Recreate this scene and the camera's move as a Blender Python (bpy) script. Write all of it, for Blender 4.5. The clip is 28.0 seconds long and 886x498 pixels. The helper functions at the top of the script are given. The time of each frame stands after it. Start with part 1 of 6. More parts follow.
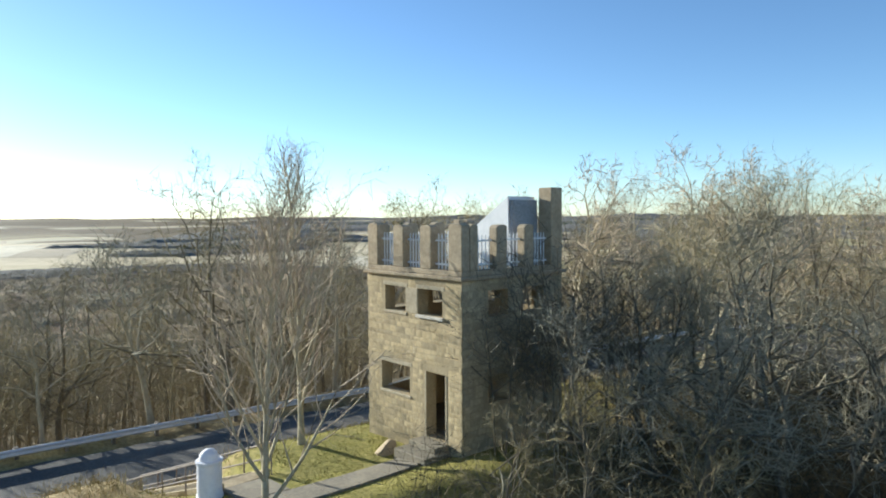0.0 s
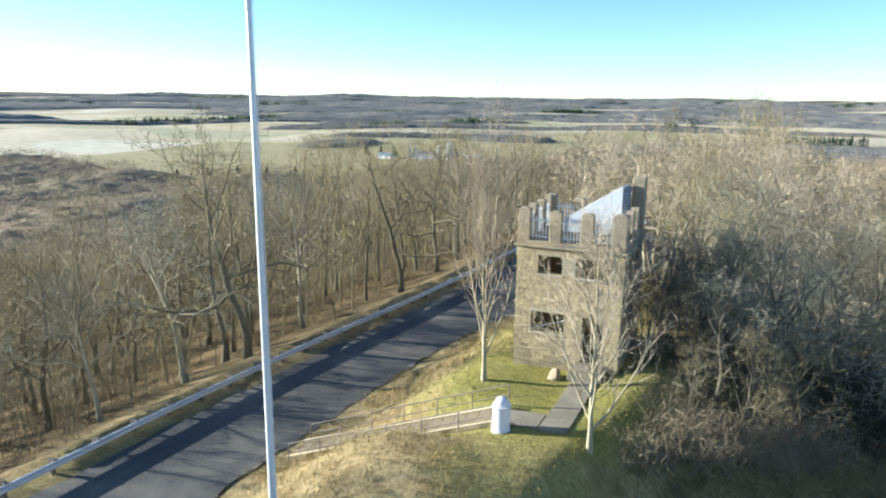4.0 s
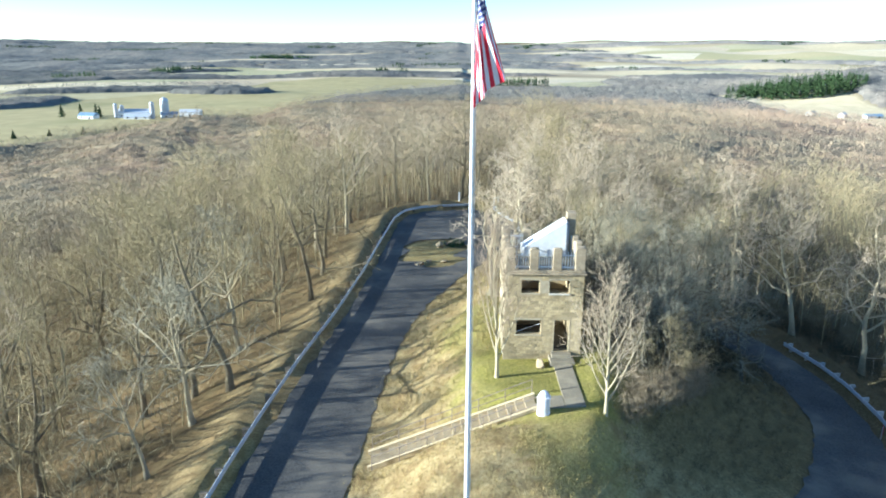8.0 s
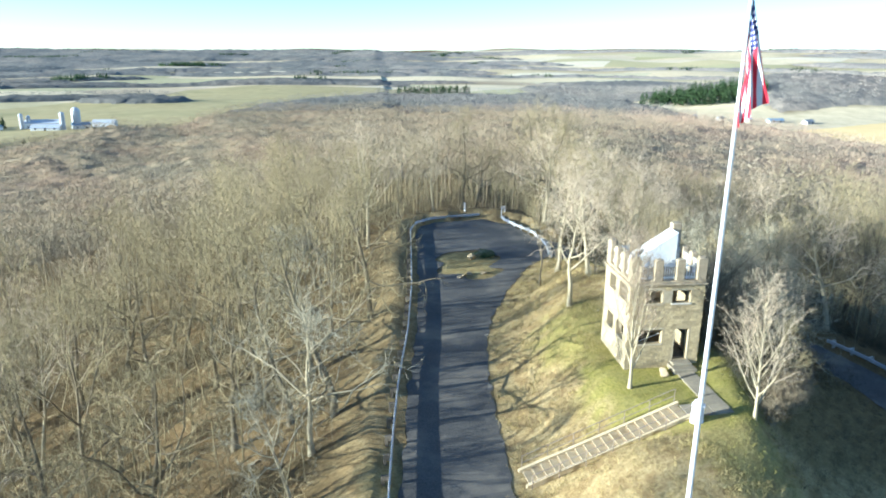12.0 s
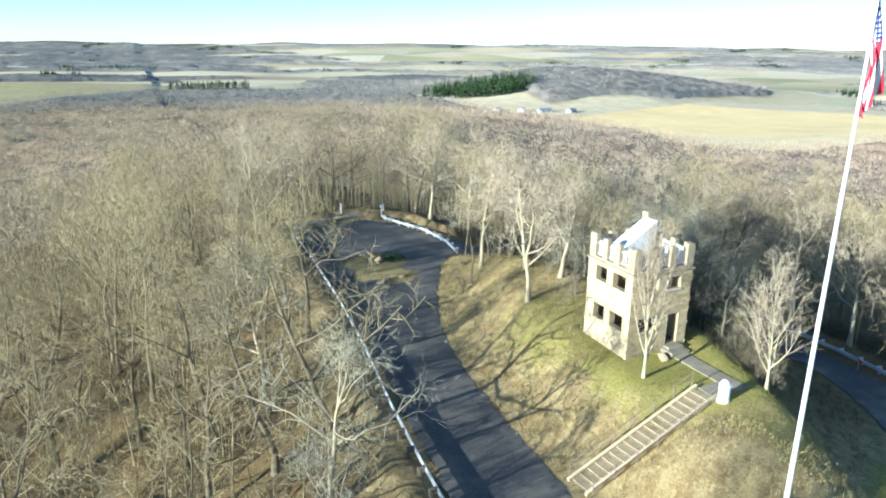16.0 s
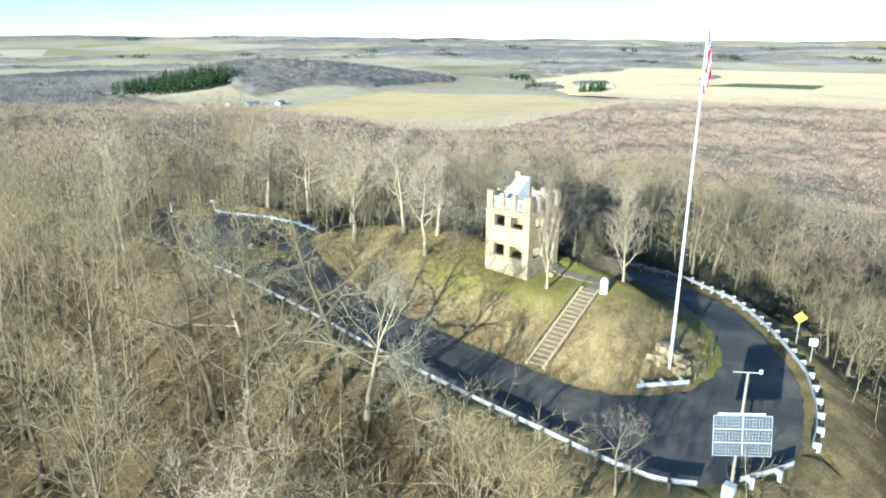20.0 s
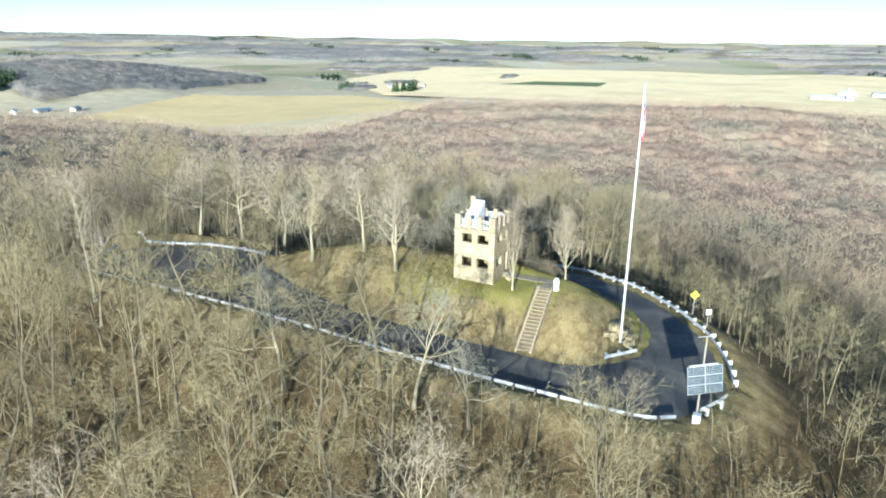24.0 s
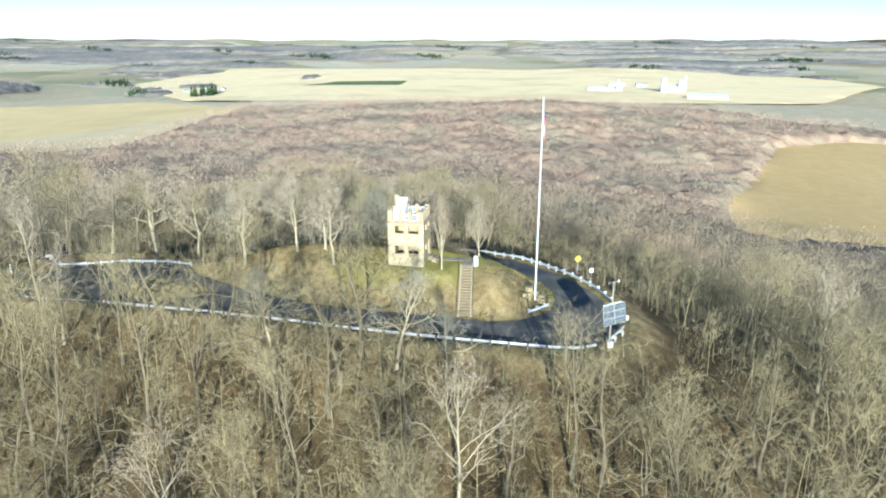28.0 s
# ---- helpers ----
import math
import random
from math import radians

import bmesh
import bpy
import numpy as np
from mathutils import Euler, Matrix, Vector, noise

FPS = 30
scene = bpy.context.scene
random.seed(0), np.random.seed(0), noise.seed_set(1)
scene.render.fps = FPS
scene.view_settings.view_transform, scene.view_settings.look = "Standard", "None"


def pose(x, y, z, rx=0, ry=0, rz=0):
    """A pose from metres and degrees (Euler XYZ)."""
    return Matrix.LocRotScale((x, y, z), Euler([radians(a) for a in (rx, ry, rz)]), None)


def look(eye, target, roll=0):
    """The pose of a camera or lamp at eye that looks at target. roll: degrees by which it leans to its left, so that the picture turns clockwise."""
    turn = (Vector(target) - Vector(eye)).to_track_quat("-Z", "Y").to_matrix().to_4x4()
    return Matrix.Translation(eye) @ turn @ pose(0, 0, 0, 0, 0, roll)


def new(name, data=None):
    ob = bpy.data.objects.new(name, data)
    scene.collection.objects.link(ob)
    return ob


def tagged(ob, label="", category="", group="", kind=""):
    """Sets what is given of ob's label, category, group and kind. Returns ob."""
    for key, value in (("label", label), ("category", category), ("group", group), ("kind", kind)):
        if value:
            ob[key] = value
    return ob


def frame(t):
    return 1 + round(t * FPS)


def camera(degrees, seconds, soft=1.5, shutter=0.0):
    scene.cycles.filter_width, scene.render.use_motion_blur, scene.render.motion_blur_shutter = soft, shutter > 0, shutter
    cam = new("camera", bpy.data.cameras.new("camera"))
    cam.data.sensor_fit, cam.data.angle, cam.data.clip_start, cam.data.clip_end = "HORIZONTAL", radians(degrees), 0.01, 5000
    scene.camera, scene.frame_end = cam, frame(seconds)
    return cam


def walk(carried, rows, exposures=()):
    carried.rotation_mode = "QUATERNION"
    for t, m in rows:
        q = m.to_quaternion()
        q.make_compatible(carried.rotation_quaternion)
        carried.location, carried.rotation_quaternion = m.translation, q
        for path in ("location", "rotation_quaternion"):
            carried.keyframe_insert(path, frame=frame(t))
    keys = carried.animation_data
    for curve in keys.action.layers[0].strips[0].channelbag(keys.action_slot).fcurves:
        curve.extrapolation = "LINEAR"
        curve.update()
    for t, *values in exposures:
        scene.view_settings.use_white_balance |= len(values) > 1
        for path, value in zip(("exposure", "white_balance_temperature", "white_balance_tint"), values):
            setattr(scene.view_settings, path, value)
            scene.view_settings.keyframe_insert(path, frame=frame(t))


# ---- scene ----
cam = camera(65.8, 28.0, soft=1.95)
PATH = [
    (0, (17.252, -16.268, 7.63), (15.756, -14.945, 7.534), -0.3),
    (0.5, (16.302, -17.65, 8.04), (14.85, -16.282, 7.898), -0.3),
    (1, (15.152, -19.113, 8.519), (13.779, -17.671, 8.333), -0.0),
    (1.5, (13.682, -20.704, 9.077), (12.383, -19.202, 8.843), 0.4),
    (2, (11.735, -22.746, 9.87), (10.566, -21.148, 9.584), -0.5),
    (2.5, (10.424, -24.523, 9.978), (9.340, -22.871, 9.663), 1.1),
    (4.5, (6.154, -33.673, 13.423), (5.485, -31.85, 12.944), -0.0),
    (5, (5.128, -35.952, 14.617), (4.668, -34.073, 14.107), 0.1),
    (5.5, (3.723, -37.994, 15.853), (3.491, -36.081, 15.32), 0.5),
    (6, (1.621, -39.519, 17.235), (1.417, -37.609, 16.678), 0.7),
    (6.5, (-0.285, -40.302, 18.081), (-0.368, -38.386, 17.512), 1.2),
    (7, (-1.819, -40.839, 18.787), (-1.89, -38.927, 18.204), 0.2),
    (7.5, (-3.554, -41.419, 19.127), (-3.616, -39.507, 18.542), 0.0),
    (8, (-5.388, -41.878, 19.304), (-5.428, -39.965, 18.721), 0.2),
    (8.5, (-7.005, -42.193, 19.402), (-7.021, -40.276, 18.836), 0.2),
    (9, (-8.673, -42.301, 19.688), (-8.582, -40.386, 19.118), 0.0),
    (9.5, (-10.291, -42.216, 19.789), (-10.21, -40.299, 19.224), 0.7),
    (10, (-12.153, -41.998, 19.973), (-12.029, -40.083, 19.407), 0.7),
    (10.5, (-13.708, -41.795, 20.0), (-13.561, -39.882, 19.436), 0.6),
    (11, (-15.264, -41.669, 19.785), (-15.111, -39.755, 19.227), 0.3),
    (11.5, (-16.567, -41.409, 19.781), (-16.404, -39.497, 19.218), 0.3),
    (12, (-18.027, -41.085, 19.744), (-17.835, -39.176, 19.182), 0.4),
    (12.5, (-19.486, -40.617, 19.824), (-19.251, -38.712, 19.259), 0.2),
    (14.5, (-25.394, -37.716, 19.277), (-24.971, -35.843, 18.716), 1.1),
    (15, (-26.586, -36.658, 19.255), (-26.045, -34.816, 18.691), 1.0),
    (15.5, (-28.153, -35.586, 19.32), (-27.487, -33.788, 18.753), 1.0),
    (16, (-29.821, -34.643, 19.457), (-29.042, -32.892, 18.886), 0.8),
    (16.5, (-31.856, -34.465, 19.556), (-30.971, -32.764, 18.988), 0.7),
    (17, (-34.233, -35.229, 19.686), (-33.239, -33.586, 19.126), 0.5),
    (17.5, (-36.924, -36.103, 20.01), (-35.817, -34.534, 19.45), 0.3),
    (18, (-40.124, -36.484, 20.137), (-38.953, -34.963, 19.575), 0.5),
    (18.5, (-43.142, -36.403, 19.931), (-41.879, -34.956, 19.373), 0.7),
    (19, (-45.769, -35.899, 19.959), (-44.425, -34.53, 19.391), 0.6),
    (19.5, (-47.955, -35.141, 20.018), (-46.571, -33.818, 19.44), 0.5),
    (20, (-49.92, -34.496, 20.279), (-48.487, -33.23, 19.693), 0.4),
    (20.5, (-52.082, -33.996, 20.633), (-50.591, -32.799, 20.047), 0.3),
    (22.5, (-61.697, -30.479, 22.505), (-60.059, -29.488, 21.925), 1.3),
    (23, (-63.783, -29.587, 23.451), (-62.12, -28.642, 22.868), 1.2),
    (23.5, (-65.829, -28.713, 24.502), (-64.139, -27.817, 23.916), 0.9),
    (24, (-68.01, -27.695, 25.554), (-66.285, -26.87, 24.967), 0.8),
    (24.5, (-70.149, -26.734, 26.26), (-68.408, -25.944, 25.67), 0.7),
    (25, (-72.278, -25.815, 26.711), (-70.507, -25.097, 26.121), 0.3),
    (25.5, (-74.459, -24.585, 26.677), (-72.675, -23.897, 26.089), 0.7),
    (26, (-76.702, -23.48, 26.856), (-74.891, -22.867, 26.271), 0.6),
    (26.5, (-79.213, -22.328, 27.223), (-77.367, -21.826, 26.64), 0.4),
    (27, (-81.687, -20.985, 27.661), (-79.821, -20.566, 27.077), 0.5),
    (27.5, (-83.689, -19.668, 27.928), (-81.815, -19.288, 27.342), 0.5),
    (28, (-85.208, -18.422, 28.305), (-83.32, -18.114, 27.719), 0.1),
]
EXPOSURE = [(0, 1.18, 6000, 4), (2, 1.4, 5850, 4), (5, 1.58, 5650, 4), (8, 1.74, 5450, 1), (12, 1.73, 5400, 0), (17, 1.47, 5350, -1), (20, 1.32, 5350, 0), (28, 1.2, 5350, 0)]
walk(cam, [(t, look(eye, target, roll)) for t, eye, target, roll in PATH], EXPOSURE)

# ---- world and sun ----
SUN_EL, SUN_AZ = 12.7, 12.4          # height of the sun, and where its light travels to (degrees from +x towards +y)
_e, _a = radians(SUN_EL), radians(SUN_AZ)
SUN_DIR = Vector((math.cos(_e) * math.cos(_a), math.cos(_e) * math.sin(_a), -math.sin(_e)))
world = bpy.data.worlds.new("sky")
scene.world = world
world.use_nodes = True
_wn = world.node_tree.nodes
_sky = _wn.new("ShaderNodeTexSky")
_sky.sky_type = "NISHITA"
_sky.sun_disc = False
_sky.sun_elevation = radians(SUN_EL)
_sky.sun_rotation = math.atan2(-SUN_DIR.x, -SUN_DIR.y)
_sky.altitude = 300
_sky.air_density, _sky.dust_density, _sky.ozone_density = 0.75, 0.12, 2.6
_wn["Background"].inputs["Strength"].default_value = 0.093
world.node_tree.links.new(_sky.outputs["Color"], _wn["Background"].inputs["Color"])
_sl = bpy.data.lights.new("sun", "SUN")
_sl.energy, _sl.angle, _sl.color = 5.0, radians(0.55), (1.0, 0.93, 0.82)
sun = new("sun", _sl)
sun.matrix_world = look(-SUN_DIR * 100, (0, 0, 0))

# ---- materials ----
def nodes_of(name):
    m = bpy.data.materials.new(name)
    m.use_nodes = True
    return m, m.node_tree.nodes, m.node_tree.links, m.node_tree.nodes["Principled BSDF"]


def noise_node(nt, links, scale, detail=4, coords=None, rough=0.6):
    n = nt.new("ShaderNodeTexNoise")
    n.inputs["Scale"].default_value, n.inputs["Detail"].default_value, n.inputs["Roughness"].default_value = scale, detail, rough
    if coords is not None:
        links.new(coords, n.inputs["Vector"])
    return n.outputs["Fac"]


def ramp(nt, links, fac, stops):
    r = nt.new("ShaderNodeValToRGB")
    els = r.color_ramp.elements
    while len(els) < len(stops):
        els.new(0.5)
    for e, (p, c) in zip(els, stops):
        e.position, e.color = p, (*c, 1)
    links.new(fac, r.inputs["Fac"])
    return r.outputs["Color"]


def mixc(nt, links, fac, a, b, mode="MIX"):
    m = nt.new("ShaderNodeMix")
    m.data_type, m.blend_type = "RGBA", mode
    for sock, v in ((m.inputs[0], fac), (m.inputs[6], a), (m.inputs[7], b)):
        if isinstance(v, (int, float)):
            sock.default_value = v
        elif isinstance(v, tuple):
            sock.default_value = (*v, 1)
        else:
            links.new(v, sock)
    return m.outputs[2]


def place_coords(nt):
    return nt.new("ShaderNodeNewGeometry").outputs["Position"]


def object_coords(nt):
    return nt.new("ShaderNodeTexCoord").outputs["Object"]


def surface(name, lo, hi, grain=8.0, blot=0.7, rough=0.85, bump=0.25, metal=0.0, vary=0.0, world_space=True, dirt=None, island=0.0):
    """Two colours mixed at two scales, with fine relief; vary: shift per object, island: shift per loose piece."""
    m, nt, links, b = nodes_of(name)
    co = place_coords(nt) if world_space else object_coords(nt)
    fine, broad = noise_node(nt, links, grain, 5, co), noise_node(nt, links, blot, 3, co)
    mid = nt.new("ShaderNodeMath")
    mid.operation = "MULTIPLY_ADD"
    links.new(fine, mid.inputs[0])
    mid.inputs[1].default_value = 0.6
    half = nt.new("ShaderNodeMath")
    half.operation = "MULTIPLY"
    links.new(broad, half.inputs[0])
    half.inputs[1].default_value = 0.4
    links.new(half.outputs[0], mid.inputs[2])
    col = ramp(nt, links, mid.outputs[0], [(0.34, lo), (0.66, hi)])
    if dirt:
        col = mixc(nt, links, ramp(nt, links, broad, [(0.5, (0, 0, 0)), (0.68, (0.8, 0.8, 0.8))]), col, dirt)
    for amount, src in ((vary, "obj"), (island, "isl")):
        if amount:
            rnd = nt.new("ShaderNodeObjectInfo").outputs["Random"] if src == "obj" else nt.new("ShaderNodeNewGeometry").outputs["Random Per Island"]
            tone = ramp(nt, links, rnd, [(0.0, (1 - amount, 1 - amount, 1 - amount)), (1.0, (1 + amount, 1 + amount * 0.9, 1 + amount * 0.7))])
            col = mixc(nt, links, 1.0, col, tone, "MULTIPLY")
    links.new(col, b.inputs["Base Color"])
    b.inputs["Roughness"].default_value, b.inputs["Metallic"].default_value = rough, metal
    b.inputs["Specular IOR Level"].default_value = 0.3
    if bump:
        bp = nt.new("ShaderNodeBump")
        bp.inputs["Strength"].default_value, bp.inputs["Distance"].default_value = bump, 0.05
        links.new(fine, bp.inputs["Height"])
        links.new(bp.outputs[0], b.inputs["Normal"])
    return m


def ground_material():
    m, nt, links, b = nodes_of("hill_ground")
    co = place_coords(nt)
    att = nt.new("ShaderNodeAttribute")
    att.attribute_name = "cover"
    sep = nt.new("ShaderNodeSeparateColor")
    links.new(att.outputs["Color"], sep.inputs[0])
    fine, mid, broad = noise_node(nt, links, 6.0, 6, co, 0.7), noise_node(nt, links, 0.9, 5, co), noise_node(nt, links, 0.06, 4, co)
    litter = ramp(nt, links, fine, [(0.3, (0.055, 0.037, 0.018)), (0.5, (0.155, 0.104, 0.048)), (0.7, (0.28, 0.195, 0.09))])
    litter = mixc(nt, links, ramp(nt, links, mid, [(0.4, (0, 0, 0)), (0.65, (0.7, 0.7, 0.7))]), litter, (0.125, 0.097, 0.046))
    straw = ramp(nt, links, fine, [(0.28, (0.18, 0.128, 0.056)), (0.5, (0.375, 0.285, 0.137)), (0.72, (0.51, 0.405, 0.21))])
    straw = mixc(nt, links, ramp(nt, links, mid, [(0.42, (0, 0, 0)), (0.62, (0.75, 0.75, 0.75))]), straw, (0.20, 0.132, 0.058))
    lawn = ramp(nt, links, fine, [(0.3, (0.15, 0.142, 0.032)), (0.55, (0.325, 0.288, 0.075)), (0.75, (0.46, 0.38, 0.145))])
    lawn = mixc(nt, links, ramp(nt, links, mid, [(0.4, (0, 0, 0)), (0.7, (0.6, 0.6, 0.6))]), lawn, (0.27, 0.23, 0.09))
    # open farmland: strips and blocks of stubble, winter wheat and bare soil
    vor = nt.new("ShaderNodeTexVoronoi")
    vor.inputs["Scale"].default_value, vor.inputs["Randomness"].default_value = 0.0032, 0.85
    mp = nt.new("ShaderNodeMapping")
    mp.inputs["Scale"].default_value = (1.0, 1.5, 0.0)
    mp.inputs["Rotation"].default_value = (0, 0, 0.35)
    links.new(co, mp.inputs["Vector"])
    links.new(mp.outputs[0], vor.inputs["Vector"])
    pick = nt.new("ShaderNodeSeparateColor")
    links.new(vor.outputs["Color"], pick.inputs[0])
    farm = ramp(nt, links, pick.outputs[0], [(0.0, (0.64, 0.51, 0.30)), (0.35, (0.78, 0.65, 0.42)), (0.55, (0.58, 0.48, 0.28)), (0.7, (0.42, 0.39, 0.19)), (0.85, (0.80, 0.70, 0.50)), (1.0, (0.50, 0.39, 0.25))])
    farm = mixc(nt, links, ramp(nt, links, broad, [(0.35, (0, 0, 0)), (0.75, (0.45, 0.45, 0.45))]), farm, (0.34, 0.27, 0.15))
    col = mixc(nt, links, sep.outputs[0], litter, straw)
    col = mixc(nt, links, sep.outputs[1], col, lawn)
    col = mixc(nt, links, sep.outputs[2], col, farm)
    links.new(col, b.inputs["Base Color"])
    b.inputs["Roughness"].default_value = 0.95
    b.inputs["Specular IOR Level"].default_value = 0.1
    bp = nt.new("ShaderNodeBump")
    bp.inputs["Strength"].default_value, bp.inputs["Distance"].default_value = 0.6, 0.12
    links.new(fine, bp.inputs["Height"])
    links.new(bp.outputs[0], b.inputs["Normal"])
    return m


def woods_material(name="far_twigs", tone=1.0):
    """Bare canopy: patches of grey, tan and reddish-brown twigs, each tree a little different."""
    m, nt, links, b = nodes_of(name)
    co = place_coords(nt)
    patch, crowns, fine = noise_node(nt, links, 0.018, 4, co), noise_node(nt, links, 0.11, 3, co), noise_node(nt, links, 0.9, 4, co, 0.75)
    col = ramp(nt, links, patch, [(0.34, (0.35, 0.31, 0.24)), (0.46, (0.47, 0.39, 0.295)), (0.56, (0.48, 0.35, 0.27)), (0.68, (0.41, 0.345, 0.26))])
    # tan oaks on the ridge, redder maples down the eastern side
    way = nt.new("ShaderNodeSeparateXYZ")
    links.new(co, way.inputs[0])
    span = nt.new("ShaderNodeMapRange")
    span.inputs["From Min"].default_value, span.inputs["From Max"].default_value = 90, 330
    links.new(way.outputs["X"], span.inputs["Value"])
    tan = ramp(nt, links, patch, [(0.36, (0.285, 0.255, 0.185)), (0.5, (0.36, 0.302, 0.208)), (0.62, (0.345, 0.265, 0.188))])
    col = mixc(nt, links, span.outputs[0], tan, col)
    col = mixc(nt, links, 1.0, col, ramp(nt, links, crowns, [(0.35, (0.68, 0.66, 0.65)), (0.65, (1.04, 1.0, 0.93))]), "MULTIPLY")
    col = mixc(nt, links, 1.0, col, ramp(nt, links, fine, [(0.32, (0.84, 0.84, 0.84)), (0.68, (1.14, 1.14, 1.14))]), "MULTIPLY")
    rnd = nt.new("ShaderNodeNewGeometry").outputs["Random Per Island"]
    col = mixc(nt, links, 1.0, col, ramp(nt, links, rnd, [(0, (0.86, 0.86, 0.86)), (1, (1.14, 1.12, 1.08))]), "MULTIPLY")
    if tone != 1.0:
        col = mixc(nt, links, 1.0, col, (tone, tone * 0.97, tone * 0.92), "MULTIPLY")
    links.new(col, b.inputs["Base Color"])
    b.inputs["Roughness"].default_value, b.inputs["Specular IOR Level"].default_value = 0.95, 0.1
    bp = nt.new("ShaderNodeBump")
    bp.inputs["Strength"].default_value, bp.inputs["Distance"].default_value = 0.5, 0.7
    links.new(fine, bp.inputs["Height"])
    links.new(bp.outputs[0], b.inputs["Normal"])
    return m


def distant_material(name="distant_twigs", tone=1.0):
    """Bare woods a kilometre and more away: cool grey-brown, flecked crown by crown."""
    m, nt, links, b = nodes_of(name)
    co = place_coords(nt)
    patch, crowns = noise_node(nt, links, 0.006, 4, co), noise_node(nt, links, 0.07, 4, co, 0.7)
    # haze over the distance is put into this lightened base colour
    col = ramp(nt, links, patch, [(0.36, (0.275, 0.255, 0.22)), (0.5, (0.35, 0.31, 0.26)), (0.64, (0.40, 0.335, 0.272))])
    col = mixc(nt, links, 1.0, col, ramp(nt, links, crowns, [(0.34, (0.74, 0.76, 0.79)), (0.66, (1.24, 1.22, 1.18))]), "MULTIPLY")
    # shading put into the colour: darker and cooler towards the west
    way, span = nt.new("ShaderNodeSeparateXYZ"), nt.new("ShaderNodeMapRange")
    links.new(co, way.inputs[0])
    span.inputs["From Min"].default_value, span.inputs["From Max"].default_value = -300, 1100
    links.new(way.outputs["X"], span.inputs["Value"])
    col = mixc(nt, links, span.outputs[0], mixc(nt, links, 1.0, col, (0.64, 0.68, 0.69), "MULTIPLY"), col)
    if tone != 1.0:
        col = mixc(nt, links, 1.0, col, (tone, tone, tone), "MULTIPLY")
    links.new(col, b.inputs["Base Color"])
    b.inputs["Roughness"].default_value, b.inputs["Specular IOR Level"].default_value = 0.95, 0.05
    bp = nt.new("ShaderNodeBump")
    bp.inputs["Strength"].default_value, bp.inputs["Distance"].default_value = 0.6, 4.0
    links.new(crowns, bp.inputs["Height"])
    links.new(bp.outputs[0], b.inputs["Normal"])
    return m


M_GROUND = ground_material()
M_ASPHALT = surface("asphalt", (0.06, 0.058, 0.054), (0.15, 0.14, 0.122), 7, 0.22, 0.9, 0.2, dirt=(0.22, 0.19, 0.145))
M_STONE = surface("fieldstone", (0.275, 0.217, 0.118), (0.49, 0.397, 0.24), 9, 1.1, 0.9, 0.05, vary=0.24)
# same stone, paler: the west wall's sunlit brightness is put into the colour
M_STONES = surface("fieldstone_joined", (0.31, 0.25, 0.15), (0.54, 0.445, 0.29), 9, 1.1, 0.9, 0.06, island=0.2)
M_MORTAR = surface("mortar", (0.28, 0.222, 0.128), (0.43, 0.348, 0.215), 16, 0.9, 0.95, 0.08)
M_RENDER = surface("parapet_stone", (0.26, 0.205, 0.13), (0.45, 0.365, 0.245), 9, 1.4, 0.9, 0.2)
M_LINTEL = surface("worn_lintel", (0.31, 0.26, 0.17), (0.48, 0.41, 0.29), 9, 1.4, 0.9, 0.15)
M_CONC = surface("concrete", (0.17, 0.147, 0.105), (0.30, 0.258, 0.185), 12, 0.9, 0.9, 0.2, dirt=(0.30, 0.26, 0.18))
M_WHITE = surface("white_paint", (0.66, 0.66, 0.65), (0.82, 0.82, 0.80), 10, 1.0, 0.5, 0.05)
M_WHITEMETAL = surface("white_sheet_metal", (0.60, 0.61, 0.61), (0.74, 0.74, 0.73), 3, 0.8, 0.4, 0.02)
M_STEEL = surface("galvanised_steel", (0.50, 0.51, 0.52), (0.68, 0.68, 0.68), 14, 1.2, 0.5, 0.05, metal=0.35)
M_POLE = surface("pole_aluminium", (0.66, 0.66, 0.66), (0.80, 0.80, 0.79), 5, 0.6, 0.45, 0.02, metal=0.2)
M_POSTWOOD = surface("weathered_post", (0.22, 0.19, 0.15), (0.42, 0.37, 0.30), 12, 1.5, 0.9, 0.3)
# tower floors: the gloom behind the openings is put into their colour
M_DARK = surface("shade_dark_floor", (0.10, 0.085, 0.06), (0.19, 0.16, 0.12), 6, 0.8, 0.95, 0.2)
# darker copy of the oak bark: the backlit look is put into the colour
M_SHADEBARK = surface("shaded_oak_bark", (0.085, 0.072, 0.05), (0.18, 0.155, 0.108), 14, 1.3, 0.95, 0.4)
M_BARK = surface("oak_bark", (0.11, 0.088, 0.055), (0.235, 0.195, 0.125), 14, 1.3, 0.95, 0.4, vary=0.12)
M_OAKTWIG = surface("oak_twigs", (0.18, 0.148, 0.077), (0.36, 0.298, 0.165), 3, 0.4, 0.9, 0.0, vary=0.18)
M_TWIG = surface("bare_twigs", (0.25, 0.203, 0.108), (0.43, 0.355, 0.20), 3, 0.4, 0.9, 0.0, vary=0.20)
M_PALE = surface("pale_bark", (0.30, 0.25, 0.155), (0.49, 0.42, 0.28), 12, 1.2, 0.9, 0.2)
M_PALETWIG = surface("pale_twigs", (0.36, 0.285, 0.195), (0.52, 0.425, 0.30), 4, 0.6, 0.9, 0.0)
M_LICHEN = surface("lichened_twigs", (0.21, 0.19, 0.132), (0.42, 0.384, 0.278), 3, 0.5, 0.9, 0.0, vary=0.15)
M_REDTWIG = surface("reddish_twigs", (0.29, 0.222, 0.15), (0.43, 0.335, 0.235), 4, 0.6, 0.9, 0.0)
M_WOODS = woods_material()
M_INNER = woods_material("inner_branches", 1.05)
